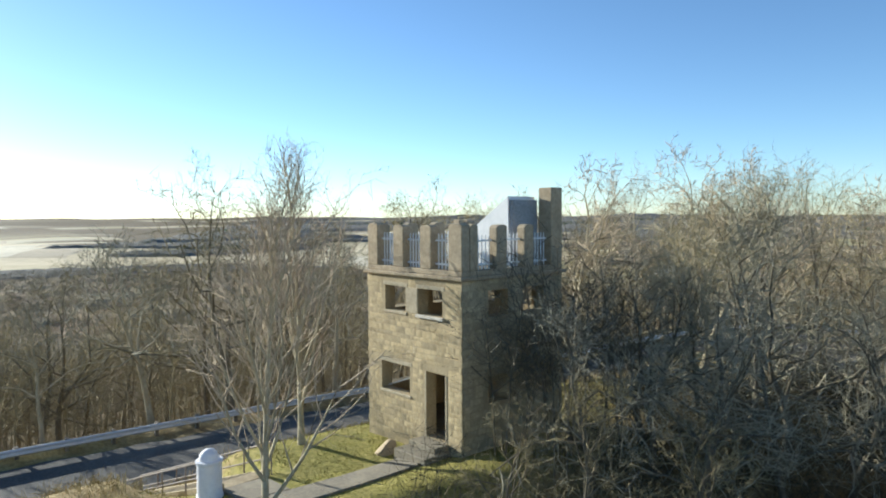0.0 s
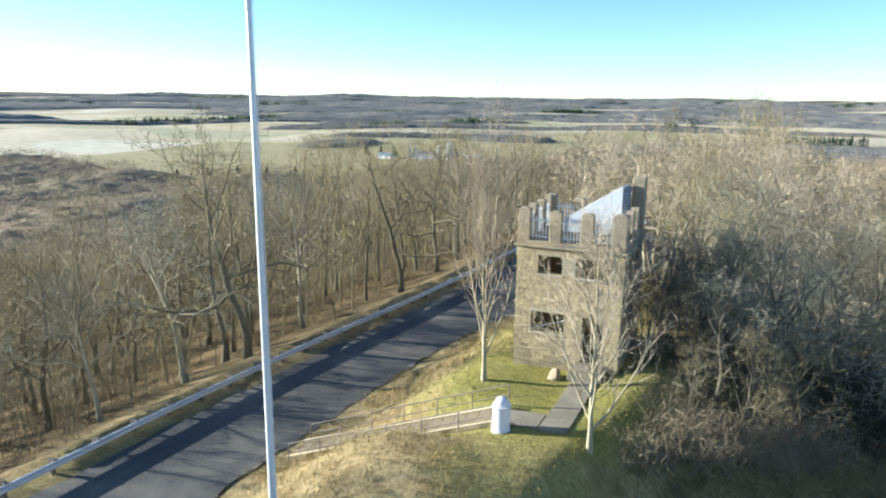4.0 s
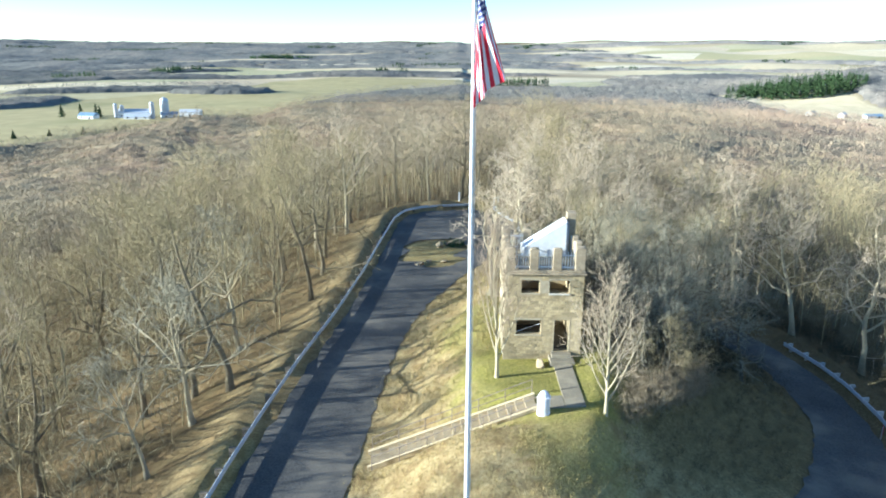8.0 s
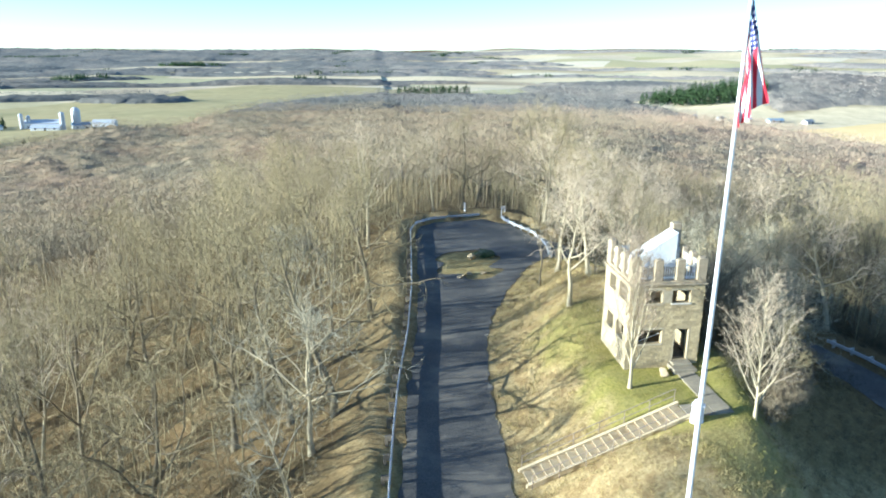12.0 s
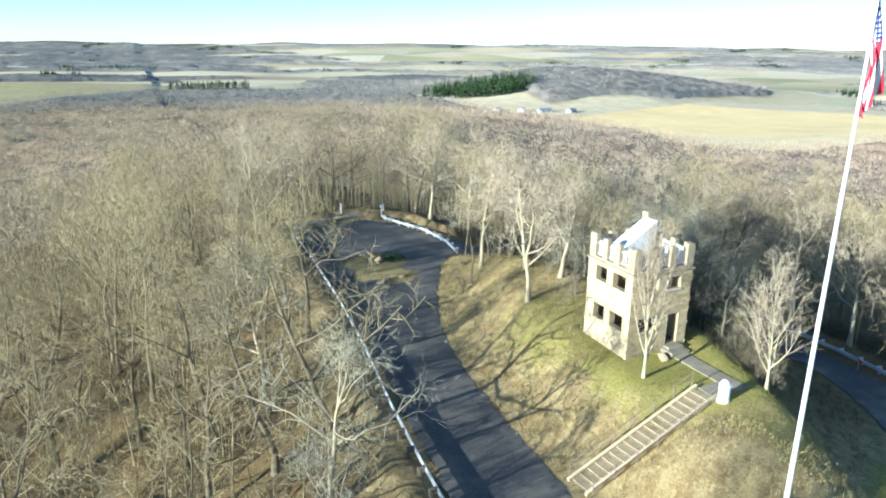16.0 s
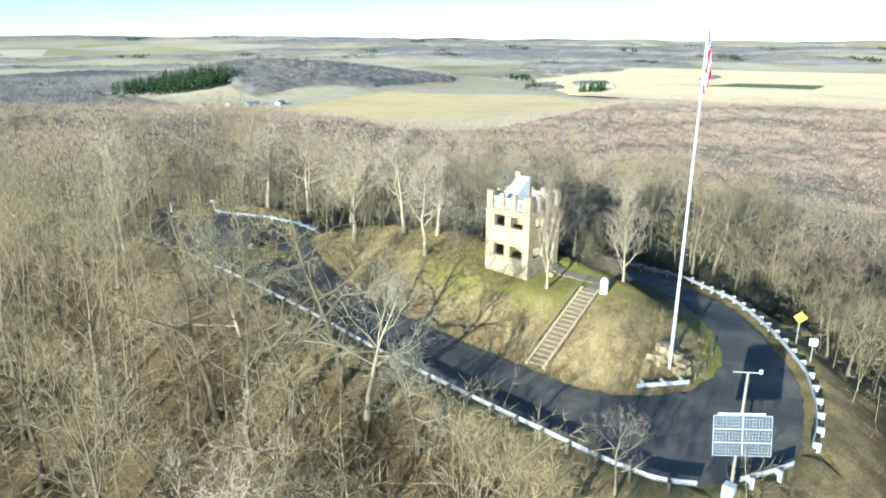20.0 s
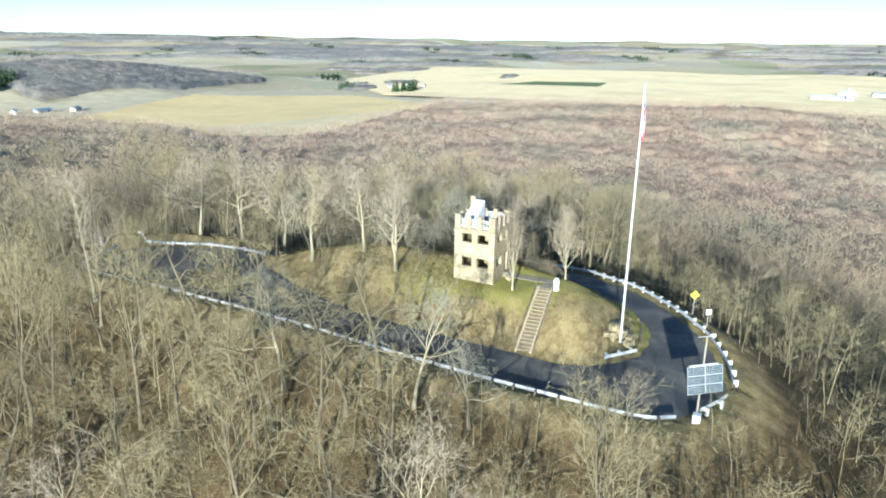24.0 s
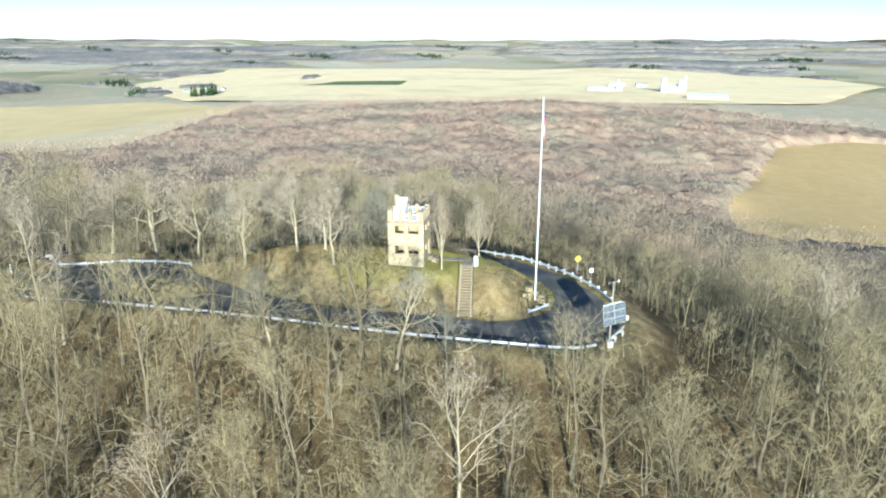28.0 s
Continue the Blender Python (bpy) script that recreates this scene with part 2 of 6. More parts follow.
M_FIR = surface("conifer", (0.025, 0.05, 0.018), (0.06, 0.10, 0.035), 1.0, 0.1, 0.9, 0.0, island=0.2)
M_BRUSH = surface("brush_stems", (0.17, 0.125, 0.066), (0.34, 0.26, 0.145), 3, 0.4, 0.95, 0.0)
# near-black: the shaded slope's darkness is put into the brush colour
M_SHADEBRUSH = surface("shade_dark_brush", (0.03, 0.031, 0.02), (0.088, 0.078, 0.048), 3, 0.4, 0.95, 0.0)
M_SHRUB = surface("shrub_twigs", (0.19, 0.148, 0.09), (0.37, 0.292, 0.185), 4, 0.5, 0.95, 0.0)
M_GRASS = surface("winter_grass", (0.13, 0.125, 0.028), (0.34, 0.29, 0.085), 2.5, 0.35, 0.95, 0.0, island=0.3)
M_STRAW = surface("dry_grass", (0.20, 0.155, 0.058), (0.50, 0.41, 0.188), 2.0, 0.5, 0.95, 0.0, island=0.35)
M_SILICON = surface("solar_cells", (0.045, 0.06, 0.075), (0.10, 0.12, 0.13), 6, 0.8, 0.25, 0.0)
M_YELLOW = surface("sign_yellow", (0.75, 0.60, 0.05), (0.85, 0.70, 0.09), 5, 1, 0.5, 0.0)
M_BLACK = surface("black_paint", (0.02, 0.02, 0.02), (0.05, 0.05, 0.05), 8, 1, 0.6, 0.0)
M_RED = surface("red_cloth", (0.55, 0.02, 0.04), (0.70, 0.04, 0.07), 6, 1, 0.8, 0.05)
M_CLOTH = surface("white_cloth", (0.74, 0.74, 0.74), (0.84, 0.84, 0.84), 6, 1, 0.8, 0.05)
M_BLUE = surface("navy_cloth", (0.02, 0.03, 0.12), (0.04, 0.05, 0.20), 6, 1, 0.8, 0.05)
M_STUBBLE = surface("stubble_field", (0.72, 0.505, 0.19), (0.86, 0.63, 0.28), 0.05, 0.006, 0.95, 0.0, dirt=(0.64, 0.45, 0.18))
M_CORN = surface("pale_corn_stubble", (0.78, 0.575, 0.275), (0.90, 0.70, 0.385), 0.03, 0.005, 0.95, 0.0, dirt=(0.62, 0.46, 0.22))
M_WHEAT = surface("winter_wheat", (0.14, 0.18, 0.05), (0.22, 0.25, 0.08), 0.09, 0.012, 0.95, 0.0)
M_MOWN = surface("mown_stubble", (0.68, 0.51, 0.26), (0.82, 0.63, 0.35), 0.06, 0.01, 0.95, 0.0, dirt=(0.60, 0.45, 0.22))
for _m, _s in ((M_STUBBLE, 0.05), (M_CORN, 0.09), (M_MOWN, 0.04)):
    _b = _m.node_tree.nodes["Principled BSDF"]
    _b.inputs["Sheen Weight"].default_value, _b.inputs["Sheen Roughness"].default_value = _s, 0.5
    _b.inputs["Sheen Tint"].default_value = (1.0, 0.86, 0.58, 1)
M_LEDGE = surface("split_sandstone", (0.30, 0.232, 0.118), (0.54, 0.44, 0.255), 5, 0.9, 0.9, 0.35)
M_ROCK = surface("pale_rock", (0.25, 0.19, 0.112), (0.44, 0.345, 0.215), 5, 1.0, 0.9, 0.5)
M_STUBBLE2 = surface("harvested_field", (0.56, 0.375, 0.145), (0.68, 0.475, 0.205), 0.12, 0.014, 0.95, 0.0)
M_PASTURE = surface("pasture", (0.33, 0.27, 0.112), (0.48, 0.385, 0.18), 0.05, 0.008, 0.95, 0.0, dirt=(0.26, 0.235, 0.09))
M_BARNROOF = surface("barn_roof", (0.45, 0.48, 0.52), (0.62, 0.64, 0.66), 0.6, 0.08, 0.5, 0.0, metal=0.2)
M_SILO = surface("silo_concrete", (0.40, 0.40, 0.40), (0.58, 0.58, 0.58), 0.8, 0.1, 0.7, 0.0)
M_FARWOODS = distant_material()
# darker copy of the far twigs: shade between crowns put into the colour
M_FARSHADE = distant_material("distant_shaded_branches", 0.8)
M_POSTWHITE = surface("pale_post", (0.48, 0.46, 0.42), (0.68, 0.66, 0.61), 12, 1.5, 0.85, 0.15)
M_POSTDARK = surface("tarred_post", (0.09, 0.075, 0.055), (0.19, 0.16, 0.12), 12, 1.5, 0.9, 0.3)
M_SIDING = surface("grey_siding", (0.36, 0.36, 0.34), (0.55, 0.54, 0.51), 1.5, 0.2, 0.8, 0.0)
M_KERB = surface("pale_kerb", (0.40, 0.32, 0.188), (0.57, 0.465, 0.298), 12, 0.9, 0.9, 0.15)
M_RUST = surface("weathered_pipe", (0.16, 0.12, 0.09), (0.30, 0.25, 0.20), 16, 1.5, 0.7, 0.1)
M_MARKER = surface("marker_paint", (0.68, 0.66, 0.68), (0.80, 0.79, 0.80), 9, 1.2, 0.7, 0.1)
M_SILL = surface("pale_sill", (0.46, 0.42, 0.34), (0.66, 0.61, 0.52), 10, 1.5, 0.9, 0.3)
M_GREYBOARD = surface("grey_boards", (0.22, 0.23, 0.24), (0.36, 0.37, 0.38), 10, 1.2, 0.8, 0.15)
M_BLUEROOF = surface("blue_roof", (0.16, 0.24, 0.33), (0.24, 0.34, 0.44), 1, 0.2, 0.5, 0.0)
M_RISER = surface("dark_riser", (0.10, 0.072, 0.042), (0.19, 0.142, 0.085), 10, 1.2, 0.9, 0.2)
M_NOSE = surface("worn_nosing", (0.30, 0.24, 0.14), (0.48, 0.39, 0.25), 10, 1.2, 0.9, 0.2)
M_STEP = surface("dusty_concrete", (0.36, 0.28, 0.165), (0.55, 0.44, 0.27), 10, 1.2, 0.9, 0.2, dirt=(0.27, 0.195, 0.10))

# ---- mesh helpers ----
def tri_mesh(name, verts, tris, material):
    me = bpy.data.meshes.new(name)
    verts, tris = np.asarray(verts, np.float32), np.asarray(tris, np.int32)
    k = tris.shape[1]
    me.vertices.add(len(verts))
    me.vertices.foreach_set("co", verts.ravel())
    me.loops.add(tris.size)
    me.loops.foreach_set("vertex_index", tris.ravel())
    me.polygons.add(len(tris))
    me.polygons.foreach_set("loop_start", np.arange(0, tris.size, k, dtype=np.int32))
    me.polygons.foreach_set("loop_total", np.full(len(tris), k, np.int32))
    me.update(calc_edges=True)
    me.materials.append(material)
    return me


def under(ob, parent):
    ob.parent = parent
    return ob


def part(name, bm, material, parent, label=""):
    me = bpy.data.meshes.new(name)
    bmesh.ops.recalc_face_normals(bm, faces=bm.faces)
    bm.to_mesh(me)
    bm.free()
    me.materials.append(material)
    ob = new(name, me)
    if parent is not None:
        ob.parent = parent
    return tagged(ob, label)


def empty(name, x=0, y=0, z=0, rz=0):
    ob = new(name)
    ob.matrix_basis = pose(x, y, z, 0, 0, rz)
    return ob


def box(bm, lo, hi, m=None):
    c = [(a + b) / 2 for a, b in zip(lo, hi)]
    s = [b - a for a, b in zip(lo, hi)]
    mat = Matrix.Translation(c) @ Matrix.Diagonal((*s, 1))
    return bmesh.ops.create_cube(bm, size=1, matrix=(m @ mat) if m else mat)["verts"]


def bevelled(bm, width, segments=1):
    bmesh.ops.bevel(bm, geom=bm.edges[:], offset=width, segments=segments, affect="EDGES")
    return bm


def box_part(name, lo, hi, material, parent, bevel=0.0, label="", m=None):
    bm = bmesh.new()
    box(bm, lo, hi, m)
    if bevel:
        bevelled(bm, bevel)
    return part(name, bm, material, parent, label)


def rod(bm, a, b, r0, r1=None, sides=8):
    a, b = Vector(a), Vector(b)
    r1 = r0 if r1 is None else r1
    m = Matrix.Translation((a + b) / 2) @ (b - a).to_track_quat("Z", "Y").to_matrix().to_4x4()
    bmesh.ops.create_cone(bm, cap_ends=True, segments=sides, radius1=r0, radius2=r1, depth=(b - a).length, matrix=m)


def rod_part(name, a, b, r0, material, parent, r1=None, sides=8, label=""):
    bm = bmesh.new()
    rod(bm, a, b, r0, r1, sides)
    return part(name, bm, material, parent, label)


# ---- the lie of the land ----
INNER = np.array([(1.5, 33), (-1.5, 29.5), (-5.2, 22), (-7.8, 15.5), (-9.2, 10), (-10.1, 4), (-10.5, -2), (-10.7, -6.5), (-11, -10),
                  (-11.1, -12.6), (-10.2, -15), (-8.6, -17.2), (-6.2, -18.9), (-2.9, -19.4), (0.6, -18.9), (4.2, -16.9), (9.3, -13.4),
                  (12.2, -10.9), (14.4, -8.3), (16.4, -5.2), (18.1, -2.2), (19.2, 0.6), (19.8, 4.8), (19.6, 9.5), (17, 17), (9, 27)], float)
WEST_RAIL = [(-13.6, 45.7), (-14.1, 35), (-14.7, 23), (-15.6, 12), (-16.7, 3), (-17.3, -4), (-17.7, -10), (-17.9, -15), (-18.1, -19), (-17.9, -22), (-16.7, -23.9)]
SOUTH_RAIL = [(-14.8, -25.4), (-12.8, -26.5), (-10.9, -27.3)]
EAST_RAIL = [(-8.9, -27.5), (-6, -27.1), (-3, -26.3), (1.6, -24.5), (7.9, -20.3), (12, -17.5), (15.5, -14.4), (17.5, -11.9), (19.4, -9.7), (20.9, -7.9), (22.4, -5), (23.4, -2.3), (24.1, 0.6), (24.4, 5.7), (24.2, 9.5), (23.3, 14)]
NORTH_RAIL = [(1.55, 32.4), (2.3, 37), (2.1, 43.4), (0.6, 48), (-0.4, 52.2), (0.3, 55)]
NORTHWEST_RAIL = [(-13.6, 45.7), (-12.6, 50.2), (-10, 52.8), (-6, 54), (-2.6, 54.9)]
OUTER = np.array(NORTHWEST_RAIL[::-1][:-1] + WEST_RAIL + SOUTH_RAIL + EAST_RAIL + [(20.5, 21), (13, 31), (5.5, 39), (2.8, 43.4), (1.4, 50)], float)


def signed(px, py, poly):
    """Distance to a closed outline, positive inside."""
    best = np.full(px.shape, 1e9)
    inside = np.zeros(px.shape, bool)
    for (ax, ay), (bx, by) in zip(poly, np.roll(poly, -1, 0)):
        dx, dy = bx - ax, by - ay
        t = np.clip(((px - ax) * dx + (py - ay) * dy) / (dx * dx + dy * dy), 0, 1)
        best = np.minimum(best, np.hypot(px - ax - t * dx, py - ay - t * dy))
        if ay != by:
            inside ^= ((ay > py) != (by > py)) & (px < ax + (py - ay) * dx / dy)
    return np.where(inside, best, -best)


def smooth(v):
    v = np.clip(v, 0, 1)
    return v * v * (3 - 2 * v)


def waves(x, y, size, seed):
    """Gentle unevenness: a few crossed sines of about that wavelength, between -1 and 1."""
    rng = np.random.RandomState(seed)
    total = 0
    for n in range(5):
        a, p, k = rng.rand() * math.tau, rng.rand() * math.tau, (0.7 + 0.9 * rng.rand()) * math.tau / size
        total = total + np.sin((x * math.cos(a) + y * math.sin(a)) * k + p)
    return total / 3.2


def hump(x, y, cx, cy, rx, ry, turn=0.0):
    c, s = math.cos(turn), math.sin(turn)
    u, v = ((x - cx) * c + (y - cy) * s) / rx, (-(x - cx) * s + (y - cy) * c) / ry
    return np.exp(-(u * u + v * v))


PLAIN = -60.5


def height(x, y):
    x, y = np.asarray(x, float), np.asarray(y, float)
    din, dout = signed(x, y, INNER), signed(x, y, OUTER)
    road = -3.3 - 0.03 * np.clip(y - 35, 0, 40) - smooth((x - 4) / 8) * np.interp(0.75 * x + 0.66 * y, [-13, -5, 3, 8, 11, 16, 18, 22, 40], [0, 0.5, 1.0, 1.65, 1.95, 2.65, 2.85, 2.95, 4.2])
    mound = 3.45 * smooth(din / (7.2 + 2.0 * smooth((y - 12) / 12) + 7.0 * smooth((x - 1.5) / 4))) * (1 + 0.02 * np.clip(x, -5, 5))
    top = road + mound + 0.10 * waves(x, y, 9, 3) * smooth(din / 3)
    # the stairs lie in a shallow cut
    along, off = ((x + 10.0) * 0.9951 + (y + 8.75) * 0.0990), np.abs((y + 8.75) * 0.9951 - (x + 10.0) * 0.0990)
    flight = -3.30 + 3.34 * np.clip(along / 9.09, -0.05, 1)
    cut = smooth((2.0 - off) / 0.9) * smooth((along + 0.6) / 0.6) * smooth((10.2 - along) / 1.0)
    top = top * (1 - cut) + (flight - 0.02) * cut
    d = np.clip(-dout - 0.8, 0, None)
    bear = np.arctan2(y - 5, x)
    grade = 0.42 - 0.22 * np.exp(-((bear - 1.45) / 0.75) ** 2) - 0.08 * np.exp(-((bear - 0.2) / 0.5) ** 2) + 0.22 * np.exp(-((bear + 0.95) / 0.45) ** 2)
    deep = -PLAIN - 3.3
    fall = deep * (1 - np.exp(-d * grade / deep))
    r = np.hypot(x, y)
    side = top - fall + 1.6 * waves(x, y, 60, 5) * smooth(d / 40) * smooth((330 - r) / 100) + 2.8 * waves(x, y, 150, 6) * smooth((d - 45) / 60) * smooth((900 - r) / 200) * (1 - field_mask(x, y)) + 0.25 * waves(x, y, 7, 8) * smooth(d / 6)
    side = side + 24 * hump(x, y, 600, 20, 210, 330) + 16 * hump(x, y, 150, 420, 200, 260)
    side = side + 45 * hump(x, y, 620, 990, 210, 150, 0.1) + 24 * hump(x, y, 890, 970, 190, 110, 0.1) + 6 * hump(x, y, -375, 1045, 90, 70, 0.1) + 6 * waves(x, y, 700, 11) * smooth((r - 700) / 900)
    ring = smooth((r - 2300) / 2200)
    side = side + ring * (60 + 24 * smooth((x + 500) / 2500) + 7 * waves(x, y, 1500, 21) + 4 * waves(x, y, 520, 22))
    return np.where(dout > -0.8, top, side)


YELLOW_FIELD = [(365, 392), (384, 318), (470, 318), (640, 345), (815, 397), (826, 455), (895, 600), (770, 735), (728, 775), (560, 720), (412, 648), (372, 500)]
SOUTH_FIELD = [(222, -104), (262, -100), (305, -112), (390, -148), (480, -182), (540, -260), (540, -420), (240, -420), (205, -200)]
WEST_FIELD = [(-345, 452), (-322, 563), (-215, 712), (-165, 995), (38, 1330), (100, 1240), (180, 1290), (60, 1460), (-260, 1456), (-375, 1342), (-400, 1100), (-560, 860), (-760, 800), (-700, 470), (-480, 400)]
EAST_FIELD = [(930, 560), (1010, 120), (1000, -130), (1060, -420), (1500, -700), (2100, -500), (2300, 300), (2000, 1000), (1300, 900)]


HILL_WOODS = [(505, 812), (640, 838), (743, 820), (1019, 885), (1090, 950), (930, 1070), (620, 1180), (360, 1100), (250, 1000), (240, 880), (330, 840), (356, 965), (525, 978), (515, 880)]
CLEARING = [(385, 800), (480, 715), (560, 725), (530, 868), (415, 850)]


BRUSH_LINE = ([3.7, 5.8, 6.9, 9.2, 12.0, 16.0], [-9.0, -5.8, -5.4, -3.0, 1.0, 7.0])


def brush_edge(x):
    """The y at which the brush on the east slope begins; below it the slope is grass."""
    return np.interp(x, *BRUSH_LINE)


def gully(x, y):
    """An open strip running down the hillside from the bend of the road."""
    t = np.clip(((x + 8) * -18 + (y + 28.5) * -8) / 388, 0, 1)
    return np.hypot(x + 8 + 18 * t, y + 28.5 + 8 * t) < 2.4


def field_mask(x, y):
    return np.maximum.reduce([smooth(signed(x, y, np.array(f, float)) / 8) for f in (YELLOW_FIELD, SOUTH_FIELD, WEST_FIELD, EAST_FIELD)])


def woods(x, y):
    """How wooded the land is, 0 to 1."""
    r, b = np.hypot(x, y), np.degrees(np.arctan2(y, x))
    reach = np.interp(b, [-180, -140, -90, -55, -40, -27, -19, -14, -6, 10, 22, 26, 33, 40, 47, 57, 64, 76, 88, 99, 107, 120, 127, 136, 145, 158, 180],
                      [520, 480, 420, 400, 650, 700, 720, 740, 800, 860, 900, 900, 640, 500, 530, 760, 850, 1200, 1340, 1000, 740, 640, 560, 600, 860, 1000, 1000])
    near = smooth((reach + 14 * waves(x, y, 130, 31) - r) / 15)
    # belts lie across the line of sight from the hill, closer together to the north and west
    ring, side = r, np.radians(b) * 1500
    close = 0.36 * smooth((r - 1350) / 300) * smooth((500 - x) / 600)
    far = smooth((waves(ring, side * 0.35, 330, 33) - 0.45 + close - 0.25 * hump(x, y, 1100, 500, 700, 500)) / 0.1) * smooth((r - 1050) / 100) * (1 - field_mask(x, y))
    near = near * (1 - field_mask(x, y))
    hills = smooth(signed(x, y, np.array(HILL_WOODS, float)) / 12 + 0.5)
    for cx, cy, rx, ry in ((560, 1370, 270, 340), (330, 1120, 130, 160), (-372, 1040, 78, 48), (-570, 850, 45, 80), (-140, 1600, 210, 35), (-960, 1600, 110, 190), (1060, 692, 48, 26), (1275, 720, 70, 22), (1120, 745, 60, 12), (1590, 590, 50, 16)):
        hills = np.maximum(hills, smooth((1.05 - np.hypot((x - cx) / rx, (y - cy) / ry)) / 0.1))
    near = near * (1 - smooth(signed(x, y, np.array(CLEARING, float)) / 10 + 0.5))
    belt = smooth((r - 2500) / 500) * smooth((waves(ring, side * 0.3, 480, 35) - 0.05 + close) / 0.15)
    return np.clip(np.maximum.reduce([near, far, hills, belt]), 0, 1)


def build_ground():
    n = 330
    u = np.linspace(-1, 1, n)
    k = 6.3
    axis = 4950 * np.sinh(k * u) / math.sinh(k)
    gx, gy = np.meshgrid(axis, axis, indexing="ij")
    gx, gy = gx.ravel(), gy.ravel() + 2
    z = height(gx, gy)
    # bed of the road lies a little under its surface
    din, dout = signed(gx, gy, INNER), signed(gx, gy, OUTER)
    paved = smooth(-din / 0.5) * smooth((dout - 0.3) / 0.4)
    isle = smooth((1 - np.hypot((gx + 8) / 3.6, (gy - 31) / 5.2)) / 0.1)
    z = z - 0.12 * paved * (1 - isle) - 2.5 * field_mask(gx, gy)
    idx = np.arange(n * n).reshape(n, n)
    quads = np.stack([idx[:-1, :-1], idx[1:, :-1], idx[1:, 1:], idx[:-1, 1:]], -1).reshape(-1, 4)
    me = tri_mesh("ground", np.stack([gx, gy, z], 1), quads, M_GROUND)
    me.polygons.foreach_set("use_smooth", np.ones(len(quads), bool))
    r = np.hypot(gx, gy)
    jag = 0.25 * waves(gx, gy, 3.1, 41) + 0.25 * waves(gx, gy, 1.3, 42)
    straw = np.maximum(smooth((din + 0.3) / 0.4), smooth((dout + 5 + 4 * jag) / 3) * 0.8) * (1 - 0.8 * smooth((gx - 3.5 + 2 * jag) / 2.5) * smooth((gy + 12) / 4))
    lawn = smooth((1.12 - np.hypot((gx + 0.2) / 5.4, (gy + 4.6) / 5.8) + 0.5 * jag) / 0.3) * smooth((gy + 10.5 + gx * 0.15 + jag) / 1.5)
    lawn = np.maximum(lawn, 0.75 * smooth((1.1 - np.hypot((gx + 1.8) / 5.2, (gy - 4) / 6.5) + 0.5 * jag) / 0.4))
    lawn = np.maximum(lawn, smooth((1.5 - np.abs(din - 0.3)) / 0.5) * smooth((gx + 5.6) / 1.2) * smooth((-12.5 - gy) / 2))
    lawn = np.maximum(lawn, 0.5 * smooth((3.4 - np.hypot(gx - 0.9, gy + 11.4) + 2 * jag) / 1.4))
    lawn = np.maximum(lawn, 0.25 * smooth((2.4 - np.abs(dout - 0.6)) / 1.2) * smooth((-4 - gy) / 4) * (1 + jag))
    # east slope grass kept faint: the darker litter colour carries its shade
    lawn = np.maximum(lawn, 0.12 * smooth((din + 0.2) / 0.6) * smooth((gx - 3.0 + jag) / 1.5) * smooth((brush_edge(gx) - gy + 1 + jag) / 1.2))
    lawn = np.maximum(lawn, isle * 0.25 * (1 + jag))
    straw = np.maximum(straw, isle)
    farm = (1 - woods(gx, gy)) * smooth((r - 180) / 40)
    cover = np.stack([straw, lawn, farm, np.ones_like(straw)], 1).astype(np.float32)
    att = me.color_attributes.new("cover", "FLOAT_COLOR", "POINT")
    att.data.foreach_set("color", cover.ravel())
    return tagged(new("ground", me), "rolling hilltop ground with dry grass, leaf litter and farmland", "ground", kind="structure")


ground = build_ground()


def dense(points, step):
    """A smooth line through the points, one every step metres."""
    p = np.array(points, float)
    s = np.r_[0, np.cumsum(np.hypot(*np.diff(p, axis=0).T))]
    q = np.arange(0, s[-1], step)
    out = np.stack([np.interp(q, s, p[:, 0]), np.interp(q, s, p[:, 1])], 1)
    for _ in range(3):
        out[1:-1] = out[1:-1] * 0.5 + (out[:-2] + out[2:]) * 0.25
    return out


def drape(name, poly, step, material, lift, label, category, holes=None):
    """A sheet over the ground inside an outline, cut from a fine grid and pulled to the outline's edge."""
    poly = np.array(poly, float)
    lo, hi = poly.min(0) - step, poly.max(0) + step
    nx, ny = int((hi[0] - lo[0]) / step) + 1, int((hi[1] - lo[1]) / step) + 1
    gx, gy = np.meshgrid(lo[0] + step * np.arange(nx), lo[1] + step * np.arange(ny), indexing="ij")
    d = signed(gx, gy, poly) if holes is None else holes(gx, gy)
    e = step * 0.25
    fn = (lambda a, b: signed(a, b, poly)) if holes is None else holes
    gradx, grady = (fn(gx + e, gy) - fn(gx - e, gy)) / (2 * e), (fn(gx, gy + e) - fn(gx, gy - e)) / (2 * e)
    near = (d < 0) & (d > -1.5 * step)
    slope = np.maximum(gradx ** 2 + grady ** 2, 0.25)
    gx, gy = np.where(near, gx - gradx * d / slope, gx), np.where(near, gy - grady * d / slope, gy)
    keep = d > -1.5 * step
    idx = np.arange(nx * ny).reshape(nx, ny)
    quads = np.stack([idx[:-1, :-1], idx[1:, :-1], idx[1:, 1:], idx[:-1, 1:]], -1).reshape(-1, 4)
    ok = keep.ravel()[quads].all(1) & (d.ravel()[quads] > -0.001).any(1)
    quads = quads[ok]
    used, quads = np.unique(quads, return_inverse=True)
    quads = quads.reshape(-1, 4)
    x, y = gx.ravel()[used], gy.ravel()[used]
    me = tri_mesh(name, np.stack([x, y, height(x, y) + lift], 1), quads, material)
    me.polygons.foreach_set("use_smooth", np.ones(len(quads), bool))
    return tagged(new(name, me), label, category, kind="structure")


